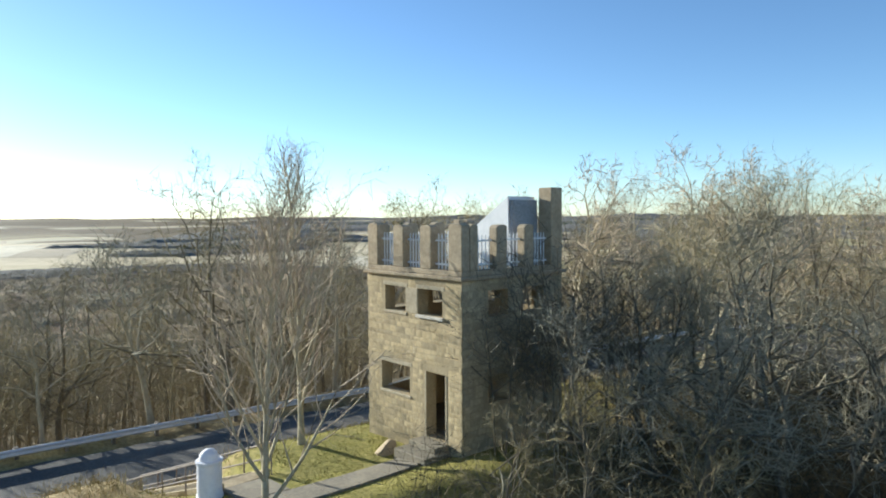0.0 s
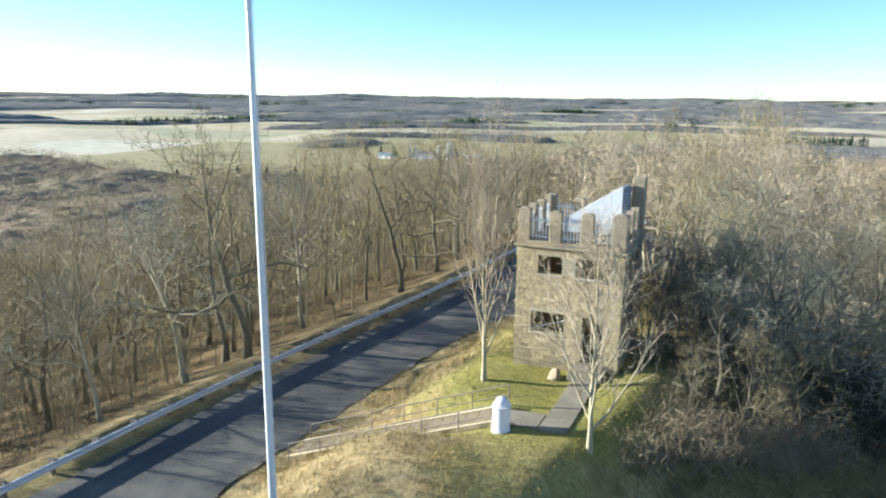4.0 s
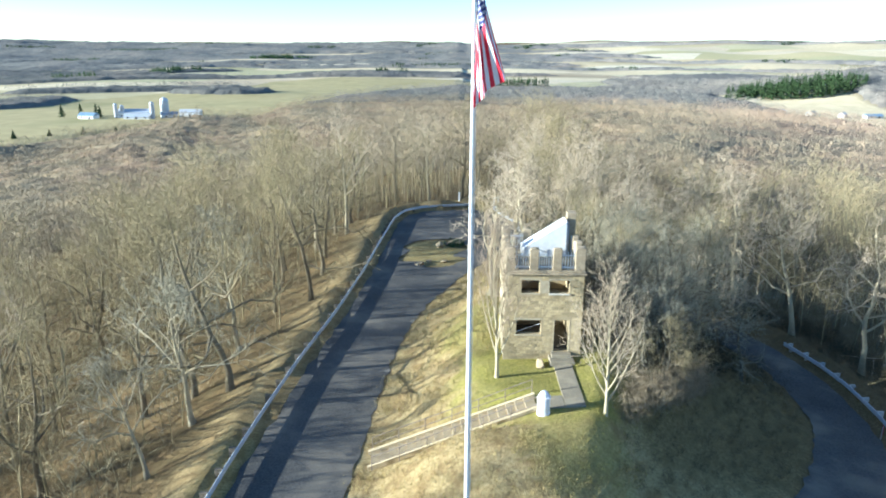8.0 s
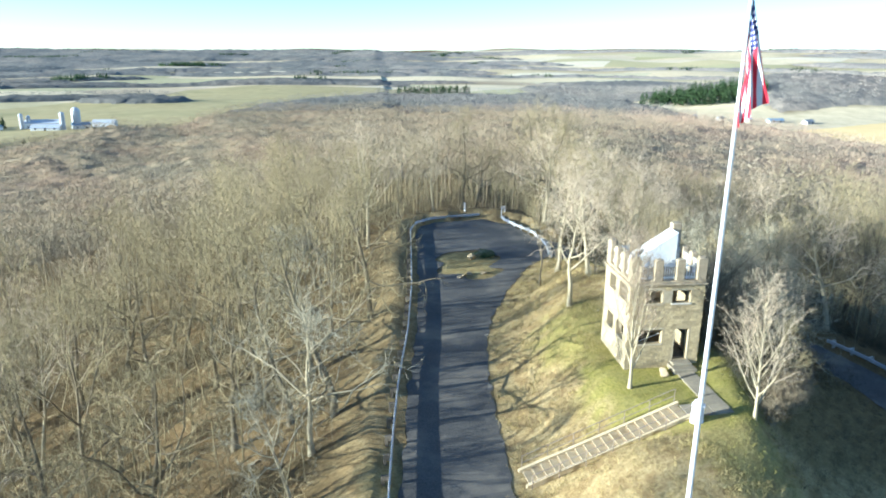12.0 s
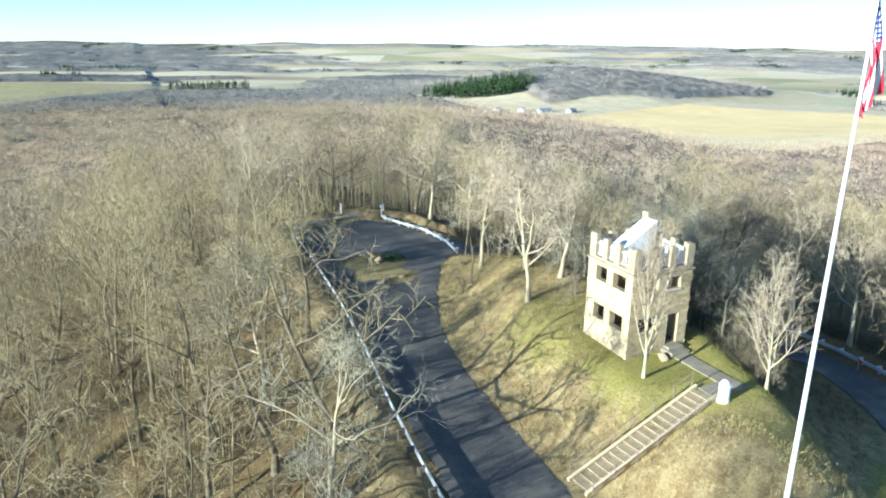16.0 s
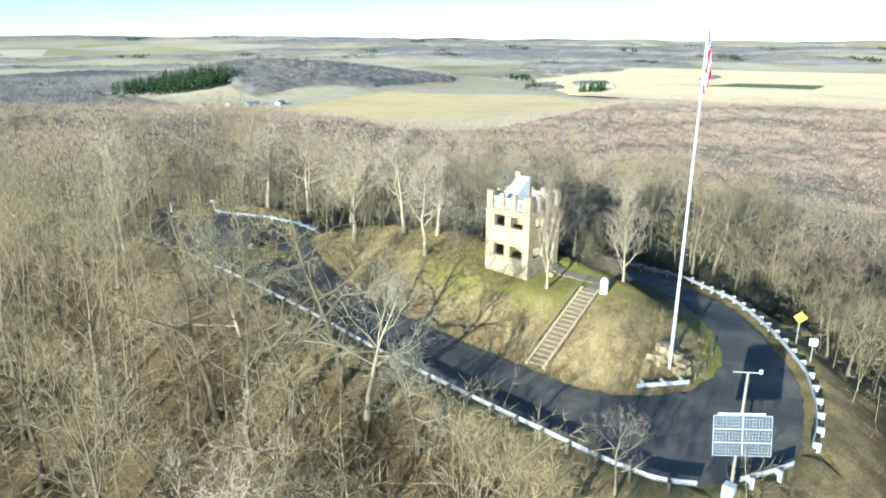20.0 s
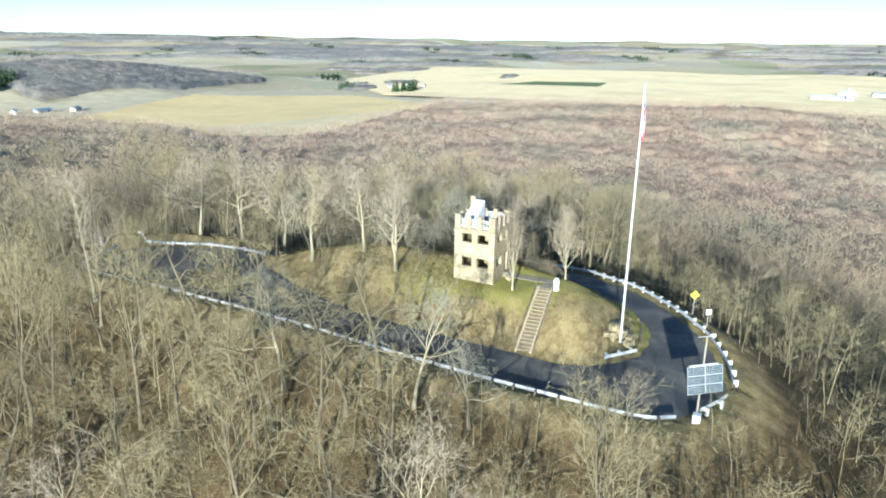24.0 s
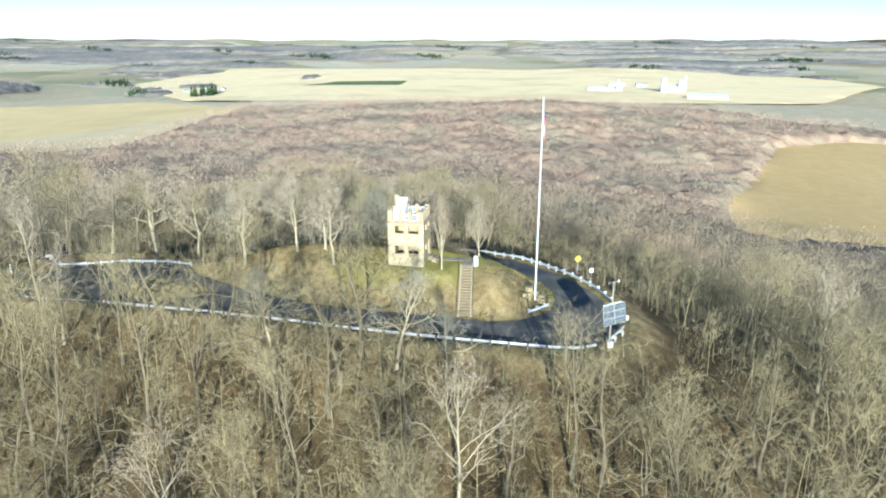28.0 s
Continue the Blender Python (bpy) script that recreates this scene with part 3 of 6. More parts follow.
def paved_area(x, y):
    """Positive on the tarmac: between the mound and the verge inside the rails, round the island."""
    west = 0.55 + 0.15 * smooth((y + 14) / 10)
    verge = np.where(x < -8, west, 0.8 - 0.15 * smooth((-15 - y) / 4) * smooth((9 - x) / 6))
    verge = np.where((y > 36), np.where(x < -8, west, 0.9), verge)
    return np.minimum(np.minimum(-signed(x, y, INNER) + 0.12 * waves(x, y, 2.3, 51), signed(x, y, OUTER) - verge + 0.12 * waves(x, y, 2.9, 52)),
                      (np.hypot((x + 8) / 3.4, (y - 31) / 5.0) - 1) * 3.4 + 0.75 * waves(x, y, 4.2, 53))


road = drape("road", OUTER, 0.4, M_ASPHALT, 0.03, "dark worn asphalt loop road round the mound", "road", holes=paved_area)
drape("field", YELLOW_FIELD, 9.0, M_STUBBLE, 0.5, "broad pale yellow stubble field below the hill", "field")
drape("field", [(378, 404), (392, 330), (470, 330), (640, 357), (705, 380), (540, 425), (420, 470)], 9.0, M_MOWN, 0.95, "paler mown corner of the stubble field", "field")
drape("field", SOUTH_FIELD, 9.0, M_STUBBLE2, 0.5, "orange-tan harvested field between woods", "field")
drape("field", [(1330, 512), (1480, 488), (1530, 330), (1380, 316)], 14.0, M_WHEAT, 1.4, "narrow green strip of winter wheat", "field")
drape("field", WEST_FIELD, 14.0, M_PASTURE, 0.5, "green-gold pasture and stubble round the farm", "field")
drape("field", EAST_FIELD, 30.0, M_CORN, 0.8, "wide straw-coloured fields towards the horizon", "field")

# ---- the tower ----
X0, X1, Y0, Y1, ZL, WALL = -2.4, 2.4, -2.4, 2.3, 5.80, 0.42


def wall_with_holes(name, m, length, z0, z1, thick, holes, material, parent):
    """A wall along local x from 0 to length, its outer face at local y = 0, with openings (x0, x1, z0, z1) right through it."""
    xs = sorted({0, length, *[v for h in holes for v in h[:2]]})
    zs = sorted({z0, z1, *[v for h in holes for v in h[2:]]})
    bm = bmesh.new()
    solid = lambda a, b: not any(h[0] < a < h[1] and h[2] < b < h[3] for h in holes)
    grid = {}

    def v(i, k, side):
        if (i, k, side) not in grid:
            grid[i, k, side] = bm.verts.new(m @ Vector((xs[i], thick if side else 0, zs[k])))
        return grid[i, k, side]

    full = {(i, k): solid((xs[i] + xs[i + 1]) / 2, (zs[k] + zs[k + 1]) / 2) for i in range(len(xs) - 1) for k in range(len(zs) - 1)}
    for (i, k), on in full.items():
        if not on:
            continue
        for side in (0, 1):
            bm.faces.new([v(i, k, side), v(i + 1, k, side), v(i + 1, k + 1, side), v(i, k + 1, side)])
        for (di, dk), (a, b) in {(-1, 0): ((0, 0), (0, 1)), (1, 0): ((1, 0), (1, 1)), (0, -1): ((0, 0), (1, 0)), (0, 1): ((0, 1), (1, 1))}.items():
            if not full.get((i + di, k + dk), False):
                bm.faces.new([v(i + a[0], k + a[1], 0), v(i + b[0], k + b[1], 0), v(i + b[0], k + b[1], 1), v(i + a[0], k + a[1], 1)])
    return part(name, bm, material, parent)


tower = tagged(empty("lookout_tower"), "square two-storey fieldstone lookout tower with battlements", "tower")
FRONT_HOLES = [(1.0, 2.1, 4.49, 5.32), (2.75, 3.93, 4.49, 5.32), (0.76, 2.3, 1.75, 2.71), (3.13, 4.05, 0.62, 2.72)]
WEST_HOLES = [(0.92, 2.06, 4.42, 5.42), (2.72, 4.0, 4.42, 5.42), (0.92, 2.06, 1.72, 2.74), (2.72, 4.0, 1.72, 2.74)]
m_front, m_west = pose(X0, Y0, 0), pose(X0, Y1, 0, 0, 0, -90)
m_back, m_east = pose(X1, Y1, 0, 0, 0, 180), pose(X1, Y0, 0, 0, 0, 90)
W, D = X1 - X0, Y1 - Y0
walls = [wall_with_holes("front_wall", m_front, W, -1.2, ZL, WALL, FRONT_HOLES, M_MORTAR, tower),
         wall_with_holes("west_wall", m_west @ pose(WALL, 0, 0), D - 2 * WALL, -1.2, ZL, WALL, [(a - WALL, b - WALL, c, d) for a, b, c, d in WEST_HOLES], M_MORTAR, tower),
         wall_with_holes("back_wall", m_back, W, -1.2, ZL, WALL, [(1.0, 2.1, 4.49, 5.32), (2.8, 3.9, 4.49, 5.32), (1.0, 2.1, 1.8, 2.64)], M_MORTAR, tower),
         wall_with_holes("east_wall", m_east @ pose(WALL, 0, 0), D - 2 * WALL, -1.2, ZL, WALL, [(0.7, 1.6, 4.49, 5.32), (2.3, 3.3, 4.49, 5.32), (0.7, 1.6, 1.8, 2.64)], M_MORTAR, tower)]
box_part("roof_deck", (X0 + 0.365, Y0 + 0.365, ZL + 0.004), (X1 - 0.365, Y1 - 0.365, ZL + 0.16), M_CONC, tower)
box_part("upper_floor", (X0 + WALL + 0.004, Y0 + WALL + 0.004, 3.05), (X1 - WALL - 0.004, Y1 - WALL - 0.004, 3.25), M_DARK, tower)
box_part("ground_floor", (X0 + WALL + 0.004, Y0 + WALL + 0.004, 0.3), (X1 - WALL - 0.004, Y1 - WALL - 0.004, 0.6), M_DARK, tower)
box_part("string_course", (X0 - 0.12, Y0 - 0.12, ZL - 0.12), (X1 + 0.12, Y1 + 0.12, ZL + 0.002), M_RENDER, tower, 0.02, "projecting stone ledge")


def parapet_side(m, start, end, merlons, gaps):
    """Low kerb with merlons standing on it, and white pickets in the gaps between them."""
    wall_t, z0 = 0.36, ZL + 0.006
    box_part("parapet", (start, 0, z0), (end, wall_t, ZL + 0.17), M_RENDER, tower, 0.012, "", m)
    for a, b, top in merlons:
        bm = bmesh.new()
        slope = 0.10 if b - a > 0.3 else 0.03
        pts = [(a, ZL + 0.173), (b, ZL + 0.173), (b, top - slope * 0.6), (b - 0.14, top), (a + 0.1, top - 0.02), (a, top - slope)]
        f = [bm.verts.new(m @ Vector((x, 0.004, z))) for x, z in pts]
        k = [bm.verts.new(m @ Vector((x, wall_t - 0.02, z))) for x, z in pts]
        bm.faces.new(f)
        bm.faces.new(k[::-1])
        for i in range(6):
            bm.faces.new([f[i], f[(i + 1) % 6], k[(i + 1) % 6], k[i]])
        bevelled(bm, 0.02)
        part("merlon", bm, M_RENDER, tower)
    for a, b in gaps:
        fence = box_part("picket_rail", (a + 0.004, 0.2, ZL + 1.04), (b - 0.004, 0.25, ZL + 1.10), M_WHITE, tower, 0, "white painted picket railing", m)
        box_part("lower_rail", (a + 0.004, 0.2, ZL + 0.30), (b - 0.004, 0.25, ZL + 0.36), M_WHITE, fence, 0, "", m)
        n = max(4, int((b - a) / 0.14))
        for i in range(n):
            x = a + (b - a) * (i + 0.5) / n
            bm = bmesh.new()
            lo, up, tip = ZL + 0.176, ZL + 1.20, ZL + 1.28
            f = [bm.verts.new(m @ Vector((px, 0.255, pz))) for px, pz in ((x - 0.022, lo), (x + 0.022, lo), (x + 0.022, up), (x, tip), (x - 0.022, up))]
            k = [bm.verts.new(v.co + (m.to_3x3() @ Vector((0, 0.025, 0)))) for v in f]
            bm.faces.new(f)
            bm.faces.new(k[::-1])
            for q in range(5):
                bm.faces.new([f[q], f[(q + 1) % 5], k[(q + 1) % 5], k[q]])
            part("picket", bm, M_WHITE, fence)


FRONT_MER = [(0.0, 0.56, 7.42), (1.45, 1.98, 7.36), (2.85, 3.38, 7.36), (4.2, W, 7.42)]
parapet_side(m_front, 0, W, FRONT_MER, [(0.56, 1.45), (1.98, 2.85), (3.38, 4.2)])
SIDE = D - 0.366
parapet_side(m_west, 0.366, SIDE, [(0.366, 0.66, 7.5), (1.38, 1.88, 7.4), (2.68, 3.16, 7.4), (3.98, SIDE, 7.4)], [(0.66, 1.38), (1.88, 2.68), (3.16, 3.98)])
parapet_side(m_east, 0.366, D - 0.58, [(0.366, 0.70, 7.4), (1.5, 1.98, 7.36), (2.8, 3.25, 7.36)], [(0.70, 1.5), (1.98, 2.8), (3.25, D - 0.58)])
parapet_side(m_back, 0.58, W, [(1.42, 1.92, 7.4), (2.85, 3.35, 7.4), (4.25, W, 7.5)], [(0.58, 1.42), (1.92, 2.85), (3.35, 4.25)])
box_part("chimney", (X1 - 0.575, Y1 - 0.575, ZL + 0.006), (X1 + 0.01, Y1 + 0.01, 8.58), M_RENDER, tower, 0.03, "square stone chimney stack")

# stair housing on the roof: a white sheet-metal wedge, its tall end slatted
house = tagged(empty("stair_housing", 0, 0, ZL + 0.164), "white sheet-metal wedge over the roof stairs", "stair housing")
bm = bmesh.new()
hz = ZL + 0.164
v = [bm.verts.new(p) for y in (0.45, 1.78) for p in ((-1.15, y, 0.0), (1.62, y, 0.0), (1.62, y, 8.28 - hz), (-1.15, y, 6.5 - hz))]
for f in ((0, 1, 2, 3), (7, 6, 5, 4), (3, 2, 6, 7), (0, 3, 7, 4), (1, 5, 6, 2), (0, 4, 5, 1)):
    bm.faces.new([v[i] for i in f])
part("shell", bm, M_WHITEMETAL, house)
box_part("door_frame", (1.624, 0.5, 0.0), (1.78, 1.74, 8.16 - hz), M_GREYBOARD, house, 0.01, "grey board end wall")
for k in range(7):
    z = 0.25 + k * 0.28
    box_part("slat", (1.784, 0.55, z), (1.81, 1.68, z + 0.16), M_GREYBOARD, house, 0, "")

# window sills, braces and stone facing
for k, (a, b, c, d) in enumerate(FRONT_HOLES[:3]):
    chipped = k == 1
    box_part("window_sill", (X0 + a - 0.07, Y0 - (0.07 if chipped else 0.03), c - 0.1), (X0 + b + 0.07, Y0 + 0.2, c - 0.002), M_SILL if chipped else M_LINTEL, tower, 0.015, "pale chipped stone sill" if chipped else "worn stone sill")
    box_part("lintel", (X0 + a - 0.1, Y0 - 0.008, d + 0.003), (X0 + b + 0.1, Y0 + 0.1, d + 0.13), M_LINTEL, tower, 0.004)
box_part("repair_panel", (X0 + 2.14, Y0 - 0.012, 4.5), (X0 + 2.71, Y0 + 0.1, 5.32), M_LINTEL, tower, 0.005, "smooth patched stone between the upper windows")
for k, (a, b, c, d) in enumerate(WEST_HOLES):
    box_part("window_sill", (X0 - 0.03, Y1 - b - 0.06, c - 0.08), (X0 + 0.2, Y1 - a + 0.06, c - 0.002), M_LINTEL, tower, 0.012)
for (ax, az), (bx, bz) in (((-1.62, 1.8), (-0.15, 2.35)),):
    rod_part("window_brace", (ax, Y0 + 0.3, az), (bx, Y0 + 0.3, bz), 0.02, M_WHITE, tower, None, 6, "thin white metal brace")
box_part("door_jamb", (X0 + 3.075, Y0 - 0.012, 0.62), (X0 + 3.128, Y0 + 0.3, 2.72), M_LINTEL, tower)
box_part("door_jamb", (X0 + 4.052, Y0 - 0.012, 0.62), (X0 + 4.11, Y0 + 0.3, 2.72), M_LINTEL, tower)


def stone_shape(g, w, h):
    """One rough-hewn facing stone: bed against the wall at y = 0, face proud of it."""
    j = lambda s: g.uniform(-s, s)
    back = [(sx * w / 2 + j(0.012), 0.001, sz * h / 2 + j(0.012)) for sx, sz in ((-1, -1), (1, -1), (1, 1), (-1, 1))]
    face = [(x * g.uniform(0.86, 0.93), -g.uniform(0.0008, 0.0022), z * g.uniform(0.80, 0.90)) for x, _, z in back]
    quads = [(0, 1, 5, 4), (1, 2, 6, 5), (2, 3, 7, 6), (3, 0, 4, 7), (4, 5, 6, 7)]
    return np.array(back + face), quads


def face_wall(parent, m, length, holes, seed, joined):
    g = random.Random(seed)
    shapes = [[stone_shape(g, w, h) for _ in range(4)] for w, h in ((0.24, 0.17), (0.36, 0.20), (0.5, 0.24), (0.62, 0.26), (0.3, 0.28))]
    meshes = [[tri_mesh("stone", v, np.array(q), M_STONE) for v, q in row] for row in shapes]
    z, allv, allq, off = -0.5, [], [], 0
    while z < ZL - 0.2:
        h = g.choice((0.13, 0.16, 0.18, 0.2, 0.22))
        x = g.uniform(-0.05, 0.1)
        while x < length - 0.05:
            w = g.choice((0.18, 0.24, 0.3, 0.36, 0.46))
            w = min(w, length - x)
            for a, b, c, d in holes:
                if z + h > c - 0.1 and z < d + 0.17:
                    if a - 0.14 < x < b + 0.14:
                        x = b + 0.14
                    elif x < a - 0.14 < x + w:
                        w = a - 0.14 - x
            if w > 0.1 and x + w <= length + 0.01:
                row = min(range(5), key=lambda i: abs((0.24, 0.36, 0.5, 0.62, 0.3)[i] - w) + 2 * abs((0.17, 0.20, 0.24, 0.26, 0.28)[i] - h))
                k = g.randrange(4)
                fit = m @ pose(x + w / 2, 0, z + h / 2) @ Matrix.Diagonal((w / (0.24, 0.36, 0.5, 0.62, 0.3)[row] * 0.99, 1, h / (0.17, 0.20, 0.24, 0.26, 0.28)[row] * 0.985, 1))
                if joined:
                    v = shapes[row][k][0]
                    allv.append(np.array([fit @ Vector(p) for p in v]))
                    allq += [[i + off for i in q] for q in shapes[row][k][1]]
                    off += 8
                else:
                    ob = under(new("stone", meshes[row][k]), parent)
                    ob.matrix_basis = fit
            x += max(w, 0.05) + 0.006
        z += h + 0.006
    if joined:
        tagged(under(new("stone_facing", tri_mesh("stone_facing", np.concatenate(allv), np.array(allq), M_STONES)), parent), kind="stuff")


face_wall(walls[0], m_front, W, FRONT_HOLES, 1, False)
face_wall(walls[1], m_west, D, WEST_HOLES, 2, True)
face_wall(walls[2], m_back, W, [(1.0, 2.1, 4.49, 5.32), (2.8, 3.9, 4.49, 5.32), (1.0, 2.1, 1.8, 2.64)], 3, True)
face_wall(walls[3], m_east, D, [(0.7 + WALL, 1.6 + WALL, 4.49, 5.32), (2.3 + WALL, 3.3 + WALL, 4.49, 5.32), (0.7 + WALL, 1.6 + WALL, 1.8, 2.64)], 4, True)

# ---- flagpole, flag, rails ----
def zat(x, y):
    return float(height(x, y))


FPX, FPY, FPZ = -4.86, -16.9, -2.95
pole = tagged(empty("flagpole", FPX, FPY, FPZ), "tall tapered white metal flagpole rising from rocks", "flagpole")
rod_part("shaft", (0, 0, -0.3), (0, 0, 24.85), 0.125, M_POLE, pole, 0.055, 20)
rod_part("base_collar", (0, 0, 0), (0, 0, 0.22), 0.24, M_STEEL, pole, 0.19, 20, "grey metal collar")
rod_part("halyard", (0.15, 0.03, 1.3), (0.10, 0.02, 24.7), 0.008, M_CLOTH, pole, None, 5, "thin white rope")
bm = bmesh.new()
bmesh.ops.create_uvsphere(bm, u_segments=12, v_segments=8, radius=0.11, matrix=pose(0, 0, 24.95))
part("finial", bm, M_STEEL, pole, "small metal ball")


def hanging_flag():
    """Striped flag, limp in calm air: the fly end droops and folds along the pole."""
    flag = tagged(empty("flag", FPX, FPY, 0), "limp red and white striped flag with a blue starred corner", "flag")
    top, hoist, away = 21.7, 2.2, radians(12)

    def place(u, v):
        # u along the fly, v down the hoist
        z = top - v * hoist * (1 - 0.5 * u) - 3.6 * u ** 0.9
        out = 0.08 + u * (1.05 - 1.2 * v) + 0.10 * u * math.sin(v * 9)
        fold = -0.16 * min(1, 4 * u) + math.sin(v * 13 + u * 3.0) * 0.13 * (0.2 + u) + 0.05 * math.sin(v * 29 + u * 7)
        return Vector((math.cos(away) * out - math.sin(away) * fold, math.sin(away) * out + math.cos(away) * fold, z))

    nu = 26
    for k in range(13):
        start = 8 if k < 7 else 0
        vs, fs = [], []
        for j in range(4):
            for i in range(start, nu + 1):
                vs.append(place(i / nu, (k + j / 3) / 13))
        w = nu + 1 - start
        fs = [(j * w + i, j * w + i + 1, (j + 1) * w + i + 1, (j + 1) * w + i) for j in range(3) for i in range(w - 1)]
        under(new("stripe", tri_mesh("stripe", vs, fs, M_RED if k % 2 == 0 else M_CLOTH)), flag)
    vs = [place(i / nu, j / 26) for j in range(15) for i in range(9)]
    fs = [(j * 9 + i, j * 9 + i + 1, (j + 1) * 9 + i + 1, (j + 1) * 9 + i) for j in range(14) for i in range(8)]
    canton = under(new("canton", tri_mesh("canton", vs, fs, M_BLUE)), flag)
    sv, sf = [], []
    for r in range(9):
        for c in range(6 - r % 2):
            u0, v0 = (0.5 + c + 0.5 * (r % 2)) / 6 * 8 / nu, (r + 0.6) / 9.4 * 7 / 13
            n = len(sv)
            for q in range(5):
                a = q * math.tau / 5
                p = place(max(u0 + 0.016 * math.cos(a), 0.002), max(v0 + 0.016 * math.sin(a), 0))
                sv.append(p)
            sf.append([n + q for q in range(5)])
    for k, f in enumerate(sf):
        for s in (0.012, -0.012):
            moved = [sv[i] + Vector((-math.sin(away) * s, math.cos(away) * s, 0)) for i in f]
            under(new("star", tri_mesh("star", moved, [list(range(5))], M_CLOTH)), canton)
    return flag


hanging_flag()


def guardrail(points, label, post_out=1, tall=0.72, beam=M_STEEL, gap=4, wood=None, proud=0.03):
    """A corrugated steel beam on square posts that stand behind it."""
    line = dense(points, 0.5)
    rail = tagged(empty("guardrail", line[0][0], line[0][1], zat(*line[0])), label, "guardrail", "guardrails")
    org = rail.matrix_basis.translation
    z = height(line[:, 0], line[:, 1])
    h0 = tall - 0.34
    prof = [(0.02, h0), (0.07, h0 + 0.06), (0.0, h0 + 0.12), (0.0, h0 + 0.18), (0.07, h0 + 0.24), (0.02, h0 + 0.32), (-0.03, h0 + 0.32), (-0.03, h0)]
    t = np.gradient(line, axis=0)
    t /= np.linalg.norm(t, axis=1, keepdims=True)
    nrm = np.stack([-t[:, 1], t[:, 0]], 1) * post_out
    k, m = len(line), len(prof)
    i = np.arange((9 - 1) * m).reshape(8, m)
    j = np.roll(i, -1, 1)
    quads8 = np.stack([i, j, j + m, i + m], -1).reshape(-1, 4)
    for s in range(0, k - 1, 8):
        idx = np.arange(s, min(s + 9, k))
        verts = np.array([[[line[a][0] - o * nrm[a][0] - org.x, line[a][1] - o * nrm[a][1] - org.y, z[a] + h - org.z] for o, h in prof] for a in idx])
        quads = quads8[: (len(idx) - 1) * m]
        under(new("beam", tri_mesh("beam", verts.reshape(-1, 3), quads, beam)), rail)
    bm = bmesh.new()
    box(bm, (-0.09, -0.1, -0.5), (0.09, 0.1, tall + proud))
    bevelled(bm, 0.012)
    first = part("post", bm, wood or M_POSTWHITE, rail)
    bm = bmesh.new()
    box(bm, (-0.08, -0.10, tall - 0.36), (0.08, 0.10, tall + 0.01))
    block = part("block", bm, wood or M_POSTWHITE, rail)
    for n in range(1, k - 1, gap):
        turn = math.degrees(math.atan2(t[n][1], t[n][0]))
        for ob0, off in ((first, 0.36), (block, 0.145)):
            ob = ob0 if n == 1 else under(new(ob0.name.split(".")[0], ob0.data), rail)
            ob.matrix_basis = pose(line[n][0] + nrm[n][0] * off - org.x, line[n][1] + nrm[n][1] * off - org.y, z[n] - org.z, 0, 0, turn)
    return rail


guardrail(WEST_RAIL, "galvanised steel guardrail on dark wooden posts along the road", -1, wood=M_POSTDARK, proud=-0.02)
guardrail(SOUTH_RAIL, "short leaning galvanised guardrail by the solar panel", -1)
guardrail(EAST_RAIL, "curving galvanised guardrail with blocked-out pale posts", -1)
guardrail(NORTH_RAIL, "white guardrail curving round the turning loop", -1)
guardrail(NORTHWEST_RAIL, "galvanised guardrail at the far end of the loop", 1, wood=M_POSTDARK, proud=-0.02)
guardrail([(-8.6, -16.2), (-7.5, -17.1), (-6.4, -18.0), (-5.3, -18.75)], "short white barrier rail in front of the flagpole", 1, 0.55, M_WHITE, 3)
low_rail = tagged(empty("low_rail", -4.2, -18.6, zat(-4.2, -18.6)), "low dark pipe rail beside the flagpole lawn", "railing")
LOW = [(-4.2, -18.6), (-1.9, -18.4), (0.5, -18.0), (2.7, -17.3)]
for (ax, ay), (bx, by) in zip(LOW, LOW[1:]):
    rod_part("rail", (ax + 4.2, ay + 18.6, zat(ax, ay) - zat(-4.2, -18.6) + 0.48), (bx + 4.2, by + 18.6, zat(bx, by) - zat(-4.2, -18.6) + 0.48), 0.05, M_RUST, low_rail)
for ax, ay in LOW:
    rod_part("post", (ax + 4.2, ay + 18.6, zat(ax, ay) - zat(-4.2, -18.6) - 0.2), (ax + 4.2, ay + 18.6, zat(ax, ay) - zat(-4.2, -18.6) + 0.5), 0.05, M_RUST, low_rail)


# ---- rocks ----
def rock(x, y, z, size, seed, label, squash=0.7, material=None):
    g = random.Random(seed)
    bm = bmesh.new()
    bmesh.ops.create_icosphere(bm, subdivisions=3, radius=1)
    cuts = [(Vector((g.uniform(-1, 1), g.uniform(-1, 1), g.uniform(-0.6, 1))).normalized(), g.uniform(0.42, 0.75)) for _ in range(11)]
    for v in bm.verts:
        for n, d in cuts:
            over = v.co.dot(n) - d
            if over > 0:
                v.co -= n * over * 0.9
        v.co += Vector((1, 1, 1)) * 0.05 * noise.noise(v.co * 3 + Vector((seed, 0, 0)))
        v.co.z *= squash
        v.co *= size
    ob = part("rock", bm, material or M_ROCK, None, label)
    ob.matrix_basis = pose(x, y, z + size * squash * 0.35, 0, 0, g.uniform(0, 360))
    return tagged(ob, label, "rock", "rocks")


